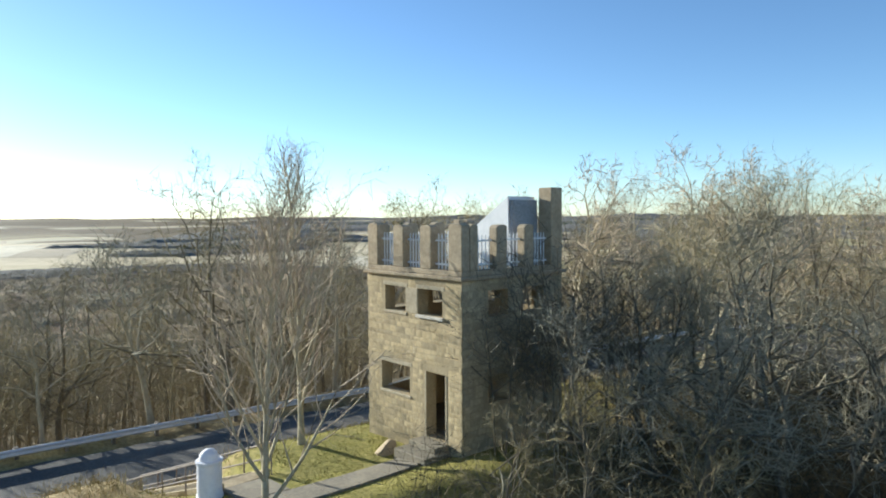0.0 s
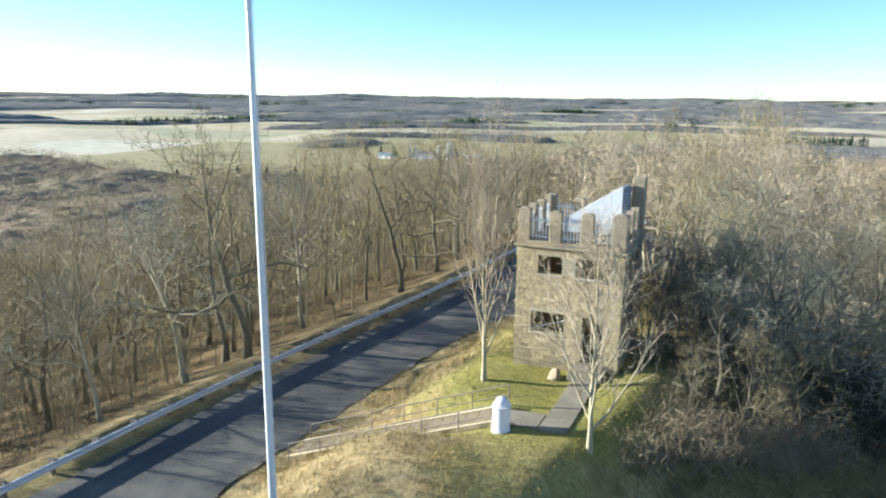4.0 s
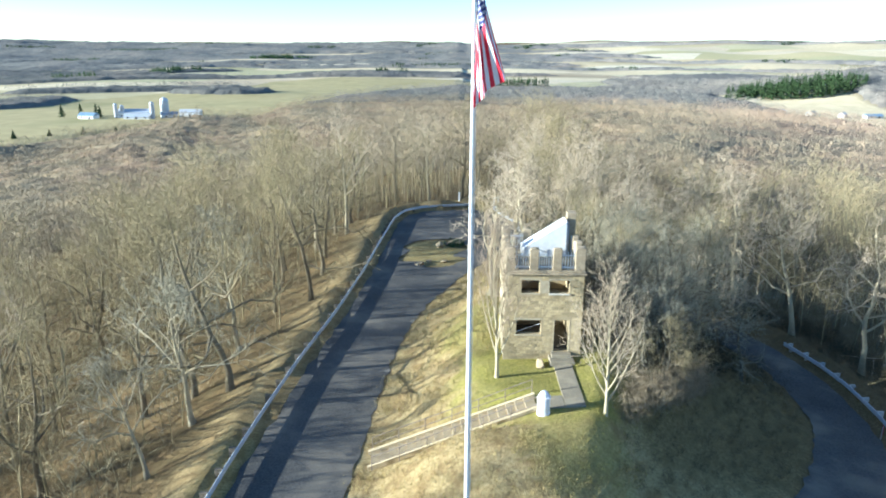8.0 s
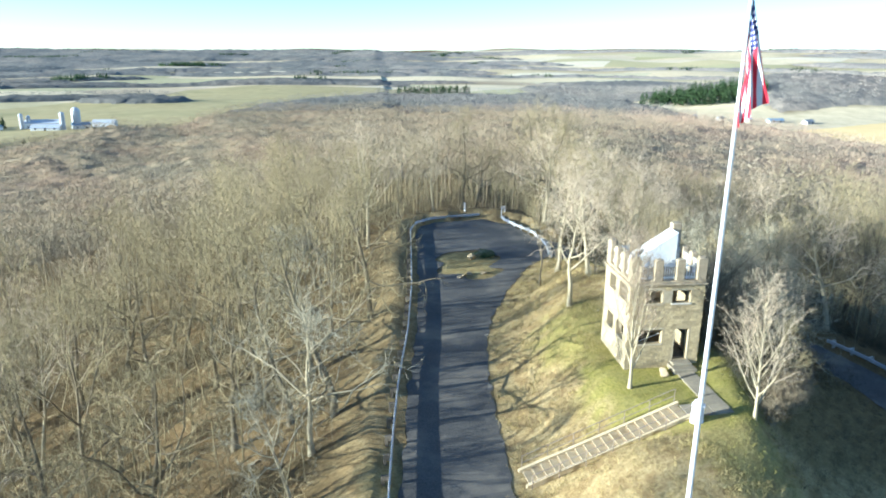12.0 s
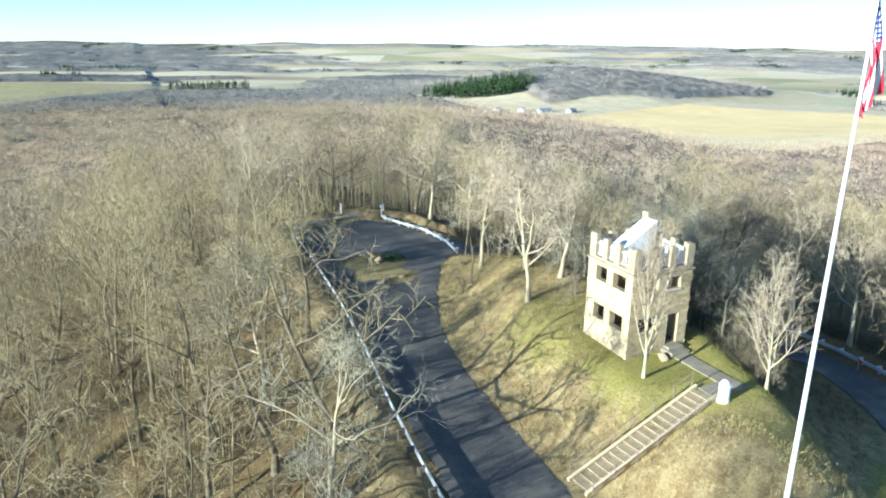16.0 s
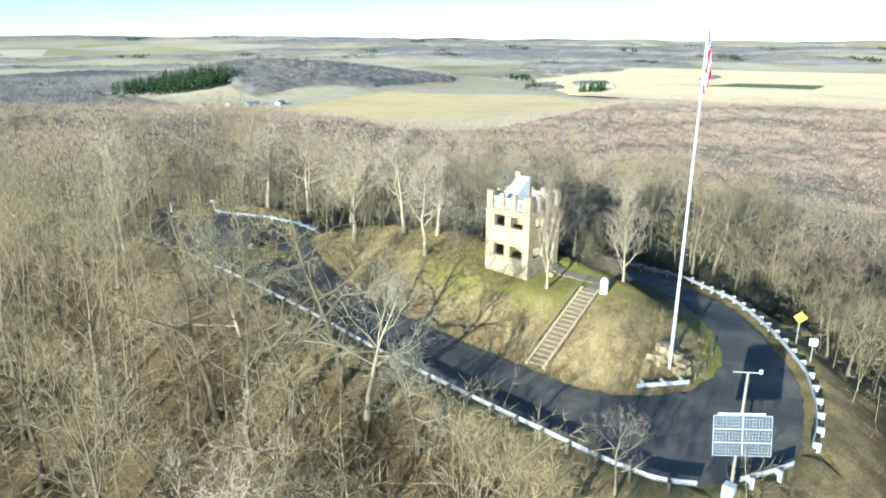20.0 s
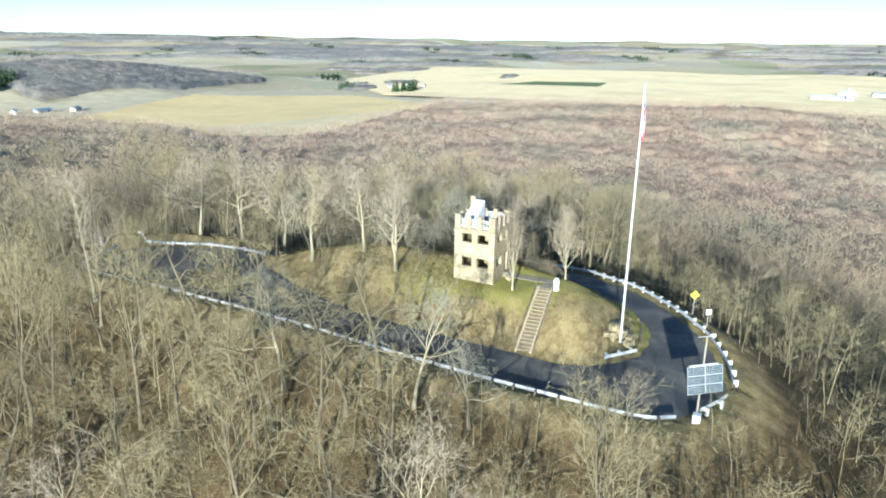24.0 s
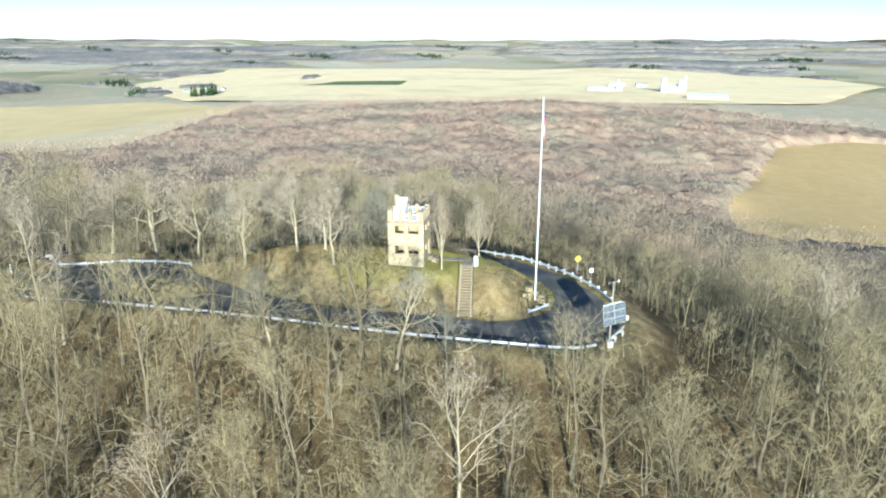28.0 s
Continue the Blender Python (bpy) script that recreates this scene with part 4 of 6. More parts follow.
def ledge(x, y, z, w, d, h, turn, seed):
    """A split sandstone block with flat broken faces and worn edges."""
    g = random.Random(seed)
    bm = bmesh.new()
    box(bm, (-w / 2, -d / 2, 0), (w / 2, d / 2, h))
    bmesh.ops.subdivide_edges(bm, edges=bm.edges[:], cuts=3, use_grid_fill=True)
    lean = g.uniform(-0.12, 0.12)
    for v in bm.verts:
        p = v.co * 2.2 + Vector((seed * 3.1, 0, 0))
        v.co += Vector((noise.noise(p), noise.noise(p + Vector((9, 0, 0))), 0.6 * noise.noise(p + Vector((0, 9, 0))))) * 0.34 * min(w, d)
        v.co.x += lean * v.co.z
    bevelled(bm, 0.02)
    ob = part("rock", bm, M_LEDGE, None)
    ob.matrix_basis = pose(x, y, z, g.uniform(-4, 4), g.uniform(-4, 4), turn)
    return tagged(ob, "pale yellow split sandstone block at the foot of the flagpole", "rock", "flagpole rocks")


# two stacked outcrops with the pole between them
for n, (dx, dy, up, w, d, h) in enumerate([(0.15, 0.75, 0.0, 1.3, 1.0, 0.75), (0.5, 0.8, 0.62, 1.0, 0.85, 0.55), (-0.45, 1.25, 0.0, 0.7, 0.6, 0.4),
                                           (0.4, -0.75, 0.0, 1.2, 0.85, 0.7), (0.7, -0.7, 0.58, 0.85, 0.65, 0.4), (1.1, 0.05, 0.0, 0.8, 0.85, 0.9)]):
    ledge(FPX + dx, FPY + dy, zat(FPX + (0.1 if dy > 0.8 else dx), FPY + dy) - 0.12 + up, w, d, h, 17 * n % 40 - 20, 60 + n)
rock(-0.15, -3.3, zat(-0.15, -3.3), 0.42, 40, "pale rounded boulder on the grass by the tower door", 0.75)
rock(-7.4, 33.0, zat(-7.4, 33) + 0.02, 0.55, 41, "pale boulder on the island in the turning loop", 0.9)
rock(-9.2, 26.6, zat(-9.2, 26.6), 0.6, 42, "flat pale boulder at the edge of the island", 0.5)
rock(-8.3, 27.3, zat(-8.3, 27.3), 0.4, 43, "small pale boulder at the edge of the island", 0.6)
rock(-6.6, 27.6, zat(-6.6, 27.6), 0.45, 44, "small pale boulder at the edge of the island", 0.5)


# ---- stairs, walkway, marker ----
def stairs():
    """Concrete steps up the mound between pale kerbs, with pipe handrails."""
    a, b = Vector((-10.0, -8.75, -3.28)), Vector((-0.95, -7.85, 0.06))
    n = 18
    run = Vector((b.x - a.x, b.y - a.y, 0))
    length, rise, turn = run.length, (b.z - a.z), math.degrees(math.atan2(run.y, run.x))
    st = tagged(empty("stairs", a.x, a.y, a.z, turn), "worn concrete steps climbing the mound between pale kerbs", "stairs")
    d, h = length / n, rise / n
    bm = bmesh.new()
    box(bm, (-0.02, -0.62, -0.05), (d + 0.03, 0.62, 0))
    bevelled(bm, 0.012)
    first = part("tread", bm, M_STEP, st)
    bm = bmesh.new()
    box(bm, (-0.055, -0.615, -0.45), (-0.023, 0.615, -0.008))
    board = part("riser", bm, M_RISER, st, "dark weathered riser board")
    bm = bmesh.new()
    box(bm, (-0.064, -0.618, -0.05), (-0.014, 0.618, 0.005))
    bevelled(bm, 0.008)
    nose = part("nosing", bm, M_NOSE, st, "pale worn nosing")
    for k in range(n):
        for ob0 in (first, board, nose):
            ob = ob0 if k == 0 else under(new(ob0.name.split(".")[0], ob0.data), st)
            ob.matrix_basis = pose(k * d, 0, (k + 1) * h)
    for side in (-1, 1):
        bm = bmesh.new()
        y0, y1 = sorted((side * 0.63, side * 0.83))
        vs = [bm.verts.new((x, y, z)) for x, zb in ((-0.25, 0.0), (length + 0.1, rise)) for y in (y0, y1) for z in (zb - 0.5, zb + 0.2)]
        for f in ((0, 1, 3, 2), (4, 6, 7, 5), (0, 4, 5, 1), (2, 3, 7, 6), (1, 5, 7, 3), (0, 2, 6, 4)):
            bm.faces.new([vs[i] for i in f])
        part("kerb", bm, M_KERB, st, "pale yellowish concrete kerb")
        rail = part_rail(st, [Vector((x * length, side * 0.95, x * rise + 0.92)) for x in (0.0, 0.5, 1.0)], "handrail")
        part_rail(st, [Vector((x * length, side * 0.95, x * rise + 0.48)) for x in (0.0, 0.5, 1.0)], "handrail")
        for k in range(7):
            x = k / 6
            rod_part("rail_post", (x * length, side * 0.95, x * rise - 0.3), (x * length, side * 0.95, x * rise + 0.92), 0.025, M_RUST, st, None, 8)
    return st


def part_rail(parent, pts, name):
    bm = bmesh.new()
    for p, q in zip(pts[:-1], pts[1:]):
        rod(bm, p, q, 0.024, None, 8)
    return part(name, bm, M_RUST, parent, "thin weathered pipe rail")


stairs()


def slab_on(x0, x1, y0, y1, lift, name, label, parent=None, material=None):
    zs = [zat(x, y) for x in (x0, x1) for y in (y0, y1)]
    bm = bmesh.new()
    top = {}
    for (x, y), z in zip([(x0, y0), (x0, y1), (x1, y0), (x1, y1)], zs):
        for k in (0, 1):
            top[x, y, k] = bm.verts.new((x, y, z + lift - (0 if k else 0.25)))
    q = [(x0, y0), (x1, y0), (x1, y1), (x0, y1)]
    bm.faces.new([top[x, y, 1] for x, y in q])
    bm.faces.new([top[x, y, 0] for x, y in q[::-1]])
    for (a, b), (c, d) in zip(q, q[1:] + q[:1]):
        bm.faces.new([top[a, b, 0], top[c, d, 0], top[c, d, 1], top[a, b, 1]])
    bevelled(bm, 0.012)
    return part(name, bm, material or M_CONC, parent, label)


path = tagged(empty("walkway"), "grey concrete slab path from the stairs to the tower door", "pavement", kind="structure")
for k in range(6):
    y = -8.55 + k * 0.98
    slab_on(0.66, 1.76, y, y + 0.96, 0.07, "slab", "", path)
slab_on(-0.85, 0.62, -8.55, -7.2, 0.07, "slab", "", path)

step = tagged(empty("door_step", 1.19, -2.95, 0), "low concrete door step in front of the tower", "step")
box_part("slab", (-0.75, -0.55, zat(1.2, -3) - 0.1), (0.75, 0.545, 0.42), M_CONC, step, 0.02)
box_part("upper_slab", (-0.62, -0.05, 0.424), (0.62, 0.545, 0.6), M_CONC, step, 0.02)


def lathe(bm, prof, sides=28):
    rings = [[bm.verts.new((r * math.cos(k * math.tau / sides), r * math.sin(k * math.tau / sides), z)) for k in range(sides)] for r, z in prof]
    for a, b in zip(rings, rings[1:]):
        for k in range(sides):
            bm.faces.new([a[k], a[(k + 1) % sides], b[(k + 1) % sides], b[k]])
    bm.faces.new(rings[-1])
    bm.faces.new(rings[0][::-1])


marker = tagged(empty("stone_marker", -0.62, -8.95, zat(-0.62, -8.95)), "white painted round stone marker with a domed cap", "monument")
bm = bmesh.new()
lathe(bm, [(0.36, -0.2), (0.36, 0.10), (0.33, 0.12), (0.325, 0.96), (0.36, 1.0), (0.36, 1.06)])
part("drum", bm, M_MARKER, marker)
bm = bmesh.new()
lathe(bm, [(0.27, 1.062), (0.26, 1.16), (0.22, 1.26), (0.14, 1.33), (0.04, 1.36)])
part("cap", bm, M_MARKER, marker)


# ---- solar panel, signs, lamp ----
def solar_array():
    """Six framed modules on a tilted rack on one pole, with a cabinet at its foot."""
    tl, tr, bl, br = Vector((-16.88, -24.12, 1.64)), Vector((-15.07, -26.46, 1.74)), Vector((-17.0, -24.52, -0.55)), Vector((-15.3, -26.92, -0.45))
    mid = (tl + tr + bl + br) / 4
    ux, uz = ((tr - tl) + (br - bl)).normalized(), ((tl - bl) + (tr - br)).normalized()
    uy = uz.cross(ux).normalized()
    uz = ux.cross(uy).normalized()
    base = zat(mid.x + 0.4, mid.y + 0.5)
    arr = tagged(empty("solar_array", mid.x, mid.y, base), "six grey framed solar panels on a single steel pole", "solar panel")
    m = Matrix.Translation(mid - Vector((mid.x, mid.y, base))) @ Matrix((ux, uy, uz)).transposed().to_4x4()
    w, h = 1.47, 0.72
    front = -1 if (m.to_3x3() @ Vector((0, 1, 0))).dot(Vector((-1, -0.3, 0))) < 0 else 1
    for c in range(2):
        for r in range(3):
            x, z = (c - 0.5) * (w + 0.03), (r - 1) * (h + 0.015)
            pan = box_part("panel", (x - w / 2, -0.02, z - h / 2), (x + w / 2, 0.02, z + h / 2), M_STEEL, arr, 0.0, "", m)
            bm = bmesh.new()
            cw, ch = (w - 0.04) / 9, (h - 0.04) / 4
            for a in range(9):
                for b in range(4):
                    cx, cz = x - (w - 0.04) / 2 + (a + 0.5) * cw, z - (h - 0.04) / 2 + (b + 0.5) * ch
                    y = front * 0.024
                    q = [bm.verts.new(m @ Vector((cx + i * (cw / 2 - 0.006), y, cz + j * (ch / 2 - 0.006)))) for i, j in ((-1, -1), (1, -1), (1, 1), (-1, 1))]
                    bm.faces.new(q)
            part("cell_sheet", bm, M_SILICON, pan, "grey silicon cells")
    for x in (-0.75, 0.75):
        box_part("rack_bar", (x - 0.04, -front * 0.12 - 0.04, -1.1), (x + 0.04, -front * 0.12 + 0.04, 1.12), M_STEEL, arr, 0, "", m)
    box_part("rack_beam", (-1.2, -front * 0.2 - 0.04, 1.06), (1.2, -front * 0.2 + 0.04, 1.16), M_WHITE, arr, 0, "", m)
    back = m.to_3x3() @ Vector((0, -front * 0.48, 0))
    rod_part("pole", (back.x, back.y, -0.3), (back.x, back.y, 4.0 - base), 0.09, M_POSTWOOD, arr, 0.07, 12)
    rod_part("arm", (back.x - 0.45, back.y + 0.6, 4.02 - base), (back.x + 0.35, back.y - 0.5, 4.02 - base), 0.03, M_STEEL, arr, None, 8)
    box_part("sensor", (back.x + 0.28, back.y - 0.6, 3.98 - base), (back.x + 0.44, back.y - 0.44, 4.2 - base), M_WHITE, arr, 0.02)
    box_part("cabinet", (back.x - 0.75, back.y - 0.35, 0.0), (back.x - 0.15, back.y + 0.25, 0.85), M_WHITE, arr, 0.02, "white steel equipment cabinet")
    return arr


solar_array()


def road_sign(x, y, zc, size, diamond, label, face):
    g = zat(x, y)
    s = tagged(empty("road_sign", x, y, g, face), label, "sign")
    rod_part("post", (0, 0.05, -0.3), (0, 0.05, zc - g + 0.2), 0.03, M_STEEL, s, None, 8)
    bm = bmesh.new()
    box(bm, (-size / 2, -0.012, -size / 2), (size / 2, 0.012, size / 2), pose(0, 0, zc - g, 0, 45 if diamond else 0, 0))
    plate = part("plate", bm, M_YELLOW if diamond else M_WHITE, s)
    if diamond:
        for dx, dz, w, h in ((-0.05, 0.1, 0.07, 0.2), (0.04, -0.08, 0.2, 0.06), (-0.04, -0.16, 0.06, 0.14)):
            box_part("symbol_bar", (dx - w / 2, -0.018, zc - g + dz - h / 2), (dx + w / 2, -0.0125, zc - g + dz + h / 2), M_BLACK, plate, 0, "black bar")
    return s


road_sign(6.95, -22.35, -0.75, 0.72, True, "yellow diamond warning sign on a steel post", -65)
road_sign(4.25, -24.1, -1.45, 0.58, False, "small blank white square sign on a post", -65)

red_sign = tagged(empty("red_sign", 23.0, -1.3, zat(23.0, -1.3), 60), "small red square sign on a short post by the guardrail", "sign")
rod_part("post", (0, 0.03, -0.3), (0, 0.03, 0.9), 0.03, M_STEEL, red_sign, None, 8)
box_part("plate", (-0.28, -0.012, 0.42), (0.28, -0.002, 0.92), M_RED, red_sign, 0, "faded red plate")

bollard = tagged(empty("white_post", -5.1, 56.1, zat(-5.1, 56.1)), "short white post behind the end guardrail", "post")
box_part("shaft", (-0.1, -0.1, -0.3), (0.1, 0.1, 0.95), M_WHITE, bollard, 0.02)
box_part("cap", (-0.13, -0.13, 0.954), (0.13, 0.13, 1.04), M_WHITE, bollard, 0.02)

# ---- bare trees ----
def tube(points, radii, sides):
    p = np.array(points, float)
    t = np.gradient(p, axis=0)
    t /= np.linalg.norm(t, axis=1, keepdims=True) + 1e-9
    ref = np.where(np.abs(t[:, 2:]) > 0.9, [[1.0, 0, 0]], [[0, 0, 1.0]])
    a = np.cross(t, ref)
    a /= np.linalg.norm(a, axis=1, keepdims=True) + 1e-9
    b = np.cross(t, a)
    ang = np.arange(sides) * math.tau / sides
    ring = p[:, None] + np.array(radii)[:, None, None] * (np.cos(ang)[None, :, None] * a[:, None] + np.sin(ang)[None, :, None] * b[:, None])
    n = len(p)
    i = np.arange((n - 1) * sides).reshape(n - 1, sides)
    j = np.roll(i, -1, 1)
    tris = np.concatenate([np.stack([i, j, j + sides], -1).reshape(-1, 3), np.stack([i, j + sides, i + sides], -1).reshape(-1, 3)])
    return ring.reshape(-1, 3), tris


def spike(a, b, r):
    d = b - a
    n = np.cross(d, [0.3, 0.5, 0.8])
    n /= np.linalg.norm(n) + 1e-9
    m = np.cross(d, n) / (np.linalg.norm(d) + 1e-9)
    v = [a + r * n, a - 0.5 * r * n + 0.87 * r * m, a - 0.5 * r * n - 0.87 * r * m, b]
    return np.array(v), np.array([(0, 1, 3), (1, 2, 3), (2, 0, 3)])


def slivers(a, b, r, rng):
    """Hair-fine twigs, a triangle each, from points a to points b."""
    d = b - a
    n = np.cross(d, rng.randn(*d.shape))
    n /= np.linalg.norm(n, axis=1, keepdims=True) + 1e-9
    n *= np.broadcast_to(r, (len(a),))[:, None]
    v = np.stack([a + n, a - n, b], 1).reshape(-1, 3)
    return v, np.arange(len(v)).reshape(-1, 3)


def merged(pieces):
    if not pieces:
        return np.zeros((0, 3)), np.zeros((0, 3), int)
    off, vs, ts = 0, [], []
    for v, t in pieces:
        vs.append(v)
        ts.append(t + off)
        off += len(v)
    return np.concatenate(vs), np.concatenate(ts)


def unit(v):
    return v / (np.linalg.norm(v) + 1e-9)


def grow_tree(seed, tall=15.0, bole=0.35, spread=0.9, limbs=11, branches=7, twigs=5, r0=0.22, upright=0.4, wob=0.14, twig_r=0.018, sub=2, low=0.0, fine=4):
    """Trunk with tapering limbs, and the finer branches and twigs: two lists of (vertices, triangles)."""
    rng = np.random.RandomState(seed)
    trunk, crown = [], []
    n = 9
    line = [np.zeros(3)]
    d = np.array([0, 0, 1.0])
    for k in range(n):
        d = unit(d + rng.randn(3) * wob * 0.5 * [1, 1, 0] + [0, 0, 0.1])
        line.append(line[-1] + d * tall * 0.86 / n)
    line = np.array(line)
    rad = r0 * (1 - np.linspace(0, 1, n + 1) * 0.93)
    rad[0] *= 1.35
    trunk.append(tube(np.r_[[line[0] - [0, 0, 0.6]], line], np.r_[[rad[0] * 1.1], rad], 7))

    def at(s):
        f = s * n
        i = min(int(f), n - 1)
        return line[i] + (line[i + 1] - line[i]) * (f - i), rad[i] + (rad[i + 1] - rad[i]) * (f - i)

    def limb(base, way, length, r, level):
        steps = (4, 3, 2)[level]
        pts, dd = [base], way
        for k in range(steps):
            dd = unit(dd + rng.randn(3) * (0.16 + 0.10 * level) * (wob / 0.14) + np.array([0, 0, upright * 0.22]))
            pts.append(pts[-1] + dd * length / steps)
        rr = r * np.linspace(1, 0.3, steps + 1)
        (trunk if level == 0 else crown).append(tube(pts, rr, (5, 3, 3)[level]))
        pts = np.array(pts)

        def along(s):
            f = s * steps
            i = min(int(f), steps - 1)
            return pts[i] + (pts[i + 1] - pts[i]) * (f - i)

        axis = unit(pts[-1] - pts[0])
        if level < sub - 1:
            for k in range(branches):
                s = 0.25 + 0.75 * (k + rng.rand()) / branches
                side = unit(np.cross(axis, rng.randn(3)))
                limb(along(s), unit(axis * 0.75 + side * 0.85 + [0, 0, 0.2 * upright]), length * (0.62 - 0.30 * s) * (0.8 + 0.4 * rng.rand()), r * 0.42, level + 1)
        else:
            for k in range(twigs):
                s = 0.2 + 0.8 * (k + rng.rand()) / twigs
                side = unit(np.cross(axis, rng.randn(3)))
                a = along(s)
                tip = a + unit(axis * 0.7 + side * 0.9 + [0, 0, 0.3 * upright]) * length * (0.35 + 0.4 * rng.rand())
                crown.append(spike(a, tip, twig_r))
                span = np.linalg.norm(tip - a)
                f = 0.15 + 0.75 * rng.rand(fine)
                root = a + (tip - a) * f[:, None]
                way2 = (tip - a) / span + rng.randn(fine, 3) * 0.65 + np.array([0, 0, 0.25 * upright])
                way2 /= np.linalg.norm(way2, axis=1, keepdims=True)
                crown.append(slivers(root, root + way2 * (length * (0.16 + 0.25 * rng.rand(fine)))[:, None], twig_r * 0.75, rng))

    for k in range(limbs):
        s = bole + (0.97 - bole) * (k + 0.8 * rng.rand()) / limbs
        base, r = at(s)
        a = k * 2.4 + rng.randn() * 0.4
        out = spread * (1.05 - 0.55 * (s - bole) / (1 - bole))
        way = unit(np.array([math.cos(a) * out, math.sin(a) * out, 0.35 + upright * 1.1 + 0.3 * s - low]))
        limb(base, way, tall * (0.50 - 0.33 * (s - bole) / (1 - bole)) * (0.8 + 0.4 * rng.rand()), max(r * 0.62, 0.03), 0)
    return merged(trunk), merged(crown)


def tree_kind(name, shapes, trunk_mat, twig_mat):
    (tv, tt), (cv, ct) = shapes
    return tri_mesh(name + "_trunk", tv, tt, trunk_mat), tri_mesh(name + "_crown", cv, ct, twig_mat)


def plant(meshes, x, y, z, turn, size, label, group="", name="tree"):
    t = tagged(empty(name, x, y, z, turn), label, "tree", group)
    t.scale = (size, size, size)
    under(new("trunk", meshes[0]), t)
    under(new("crown", meshes[1]), t)
    return t


oak = [tree_kind("oak", grow_tree(s, 13.5 + (s % 3), 0.30, 1.15, 9, 7, 4, 0.25, 0.20, 0.27, 0.015, fine=6), M_BARK, M_OAKTWIG) for s in (1, 2, 3, 4)]
tall = [tree_kind("tall", grow_tree(s, 16, 0.36, 0.75, 9, 7, 4, 0.19, 0.65, 0.13, 0.012, fine=6), M_BARK, M_TWIG) for s in (11, 12, 13)]
pale = [tree_kind("pale", grow_tree(s, 15, 0.33, 0.9, 10, 7, 4, 0.20, 0.5, 0.16, 0.012, fine=6), M_PALE, M_PALETWIG) for s in (21, 22)]

# lawn trees on the mound
maple_a = tree_kind("maple", grow_tree(31, 10.0, 0.13, 0.72, 22, 7, 3, 0.11, 1.05, 0.05, 0.008, fine=4), M_PALE, M_REDTWIG)
maple_b = tree_kind("maple", grow_tree(32, 8.4, 0.10, 1.1, 22, 7, 4, 0.10, 0.85, 0.04, 0.008, fine=4), M_PALE, M_PALETWIG)
plant(maple_a, -2.92, -4.82, float(height(-2.92, -4.82)) - 0.05, 0, 1.0, "slender young bare maple with pale upright branches on the lawn")
plant(maple_b, 2.72, -9.0, float(height(2.72, -9.0)) - 0.05, 40, 1.0, "vase-shaped bare maple branching low at the lawn edge")
for deck, x0, y0, size, words in ((tall[1], -2.5, 20.0, 0.55, "thin bare tree on the mound"),
                                  (tall[2], -20.7, -19.0, 0.25, "slim bare sapling outside the guardrail"), (pale[1], -19.9, -20.6, 0.36, "forked pale sapling outside the guardrail")):
    plant(deck, x0, y0, float(height(x0, y0)) - 0.1, 77 * x0 % 360, size, words)
crooked = [tree_kind("crooked", grow_tree(s, 13.0, 0.22, 1.25, 11, 7, 4, 0.22, 0.24, 0.34, 0.015, fine=5), M_SHADEBARK, M_LICHEN) for s in (61, 62, 63)]
broad_oak = tree_kind("broad_oak", grow_tree(66, 12.0, 0.20, 1.35, 16, 8, 5, 0.20, 0.28, 0.26, 0.017, fine=6), M_SHADEBARK, M_LICHEN)
for x0, y0, size in ((8.2, 6.0, 0.84), (12.2, 8.6, 0.92), (6.4, 1.6, 0.6)):
    plant(broad_oak, x0, y0, float(height(x0, y0)) - 0.1, 53 * x0 % 360, size, "broad round-crowned bare oak with lichened twigs beside the tower")

# oaks standing just below the western guardrail
RAIL_OAKS = [(-22.3, -3.3, 1.0), (-23.3, 9.7, 1.1), (-22.9, -8.7, 0.72)]
rail_oak = [tree_kind("rail_oak", grow_tree(s, 11.2, 0.40, 1.05, 12, 7, 4, 0.20, 0.35, 0.2, 0.015, fine=6), M_PALE, M_LICHEN) for s in (71, 73)]
for k, (x0, y0, size) in enumerate(RAIL_OAKS):
    plant(rail_oak[k % 2], x0, y0, float(height(x0, y0)) - 0.1, 131 * k, size, "round-crowned bare oak below the guardrail", "oaks by the guardrail")

# tall pale oaks standing along the far side of the mound and the road behind it
big_pale = [tree_kind("big_pale", grow_tree(s, 14.0, 0.30, 1.1, 12, 7, 4, 0.27, 0.30, 0.24, 0.020, fine=5), M_PALE, M_PALETWIG) for s in (25, 26, 27)]
for k, (x0, y0, size) in enumerate([(-2.6, 9.6, 0.74), (2.2, 12.4, 0.72), (0.9, 16.0, 0.78), (0.2, 23.5, 0.85), (5.8, 25.0, 0.95), (9.6, 21.8, 0.98), (12.6, 17.2, 0.9), (15.2, 12.0, 0.8), (7.6, 41.6, 1.0), (11.2, 36.8, 1.05),
                                   (15.8, 31.4, 1.0), (18.9, 27.4, 1.08), (22.3, 22.8, 1.0), (25.6, 17.0, 0.95), (4.6, 47.0, 0.95), (27.5, 9.0, 0.9), (27.0, 2.5, 0.85)]):
    plant(big_pale[k % 3], x0, y0, float(height(x0, y0)) - 0.1, 97 * k % 360, size, "tall pale-barked bare oak with a spreading crown behind the tower", "pale oaks")

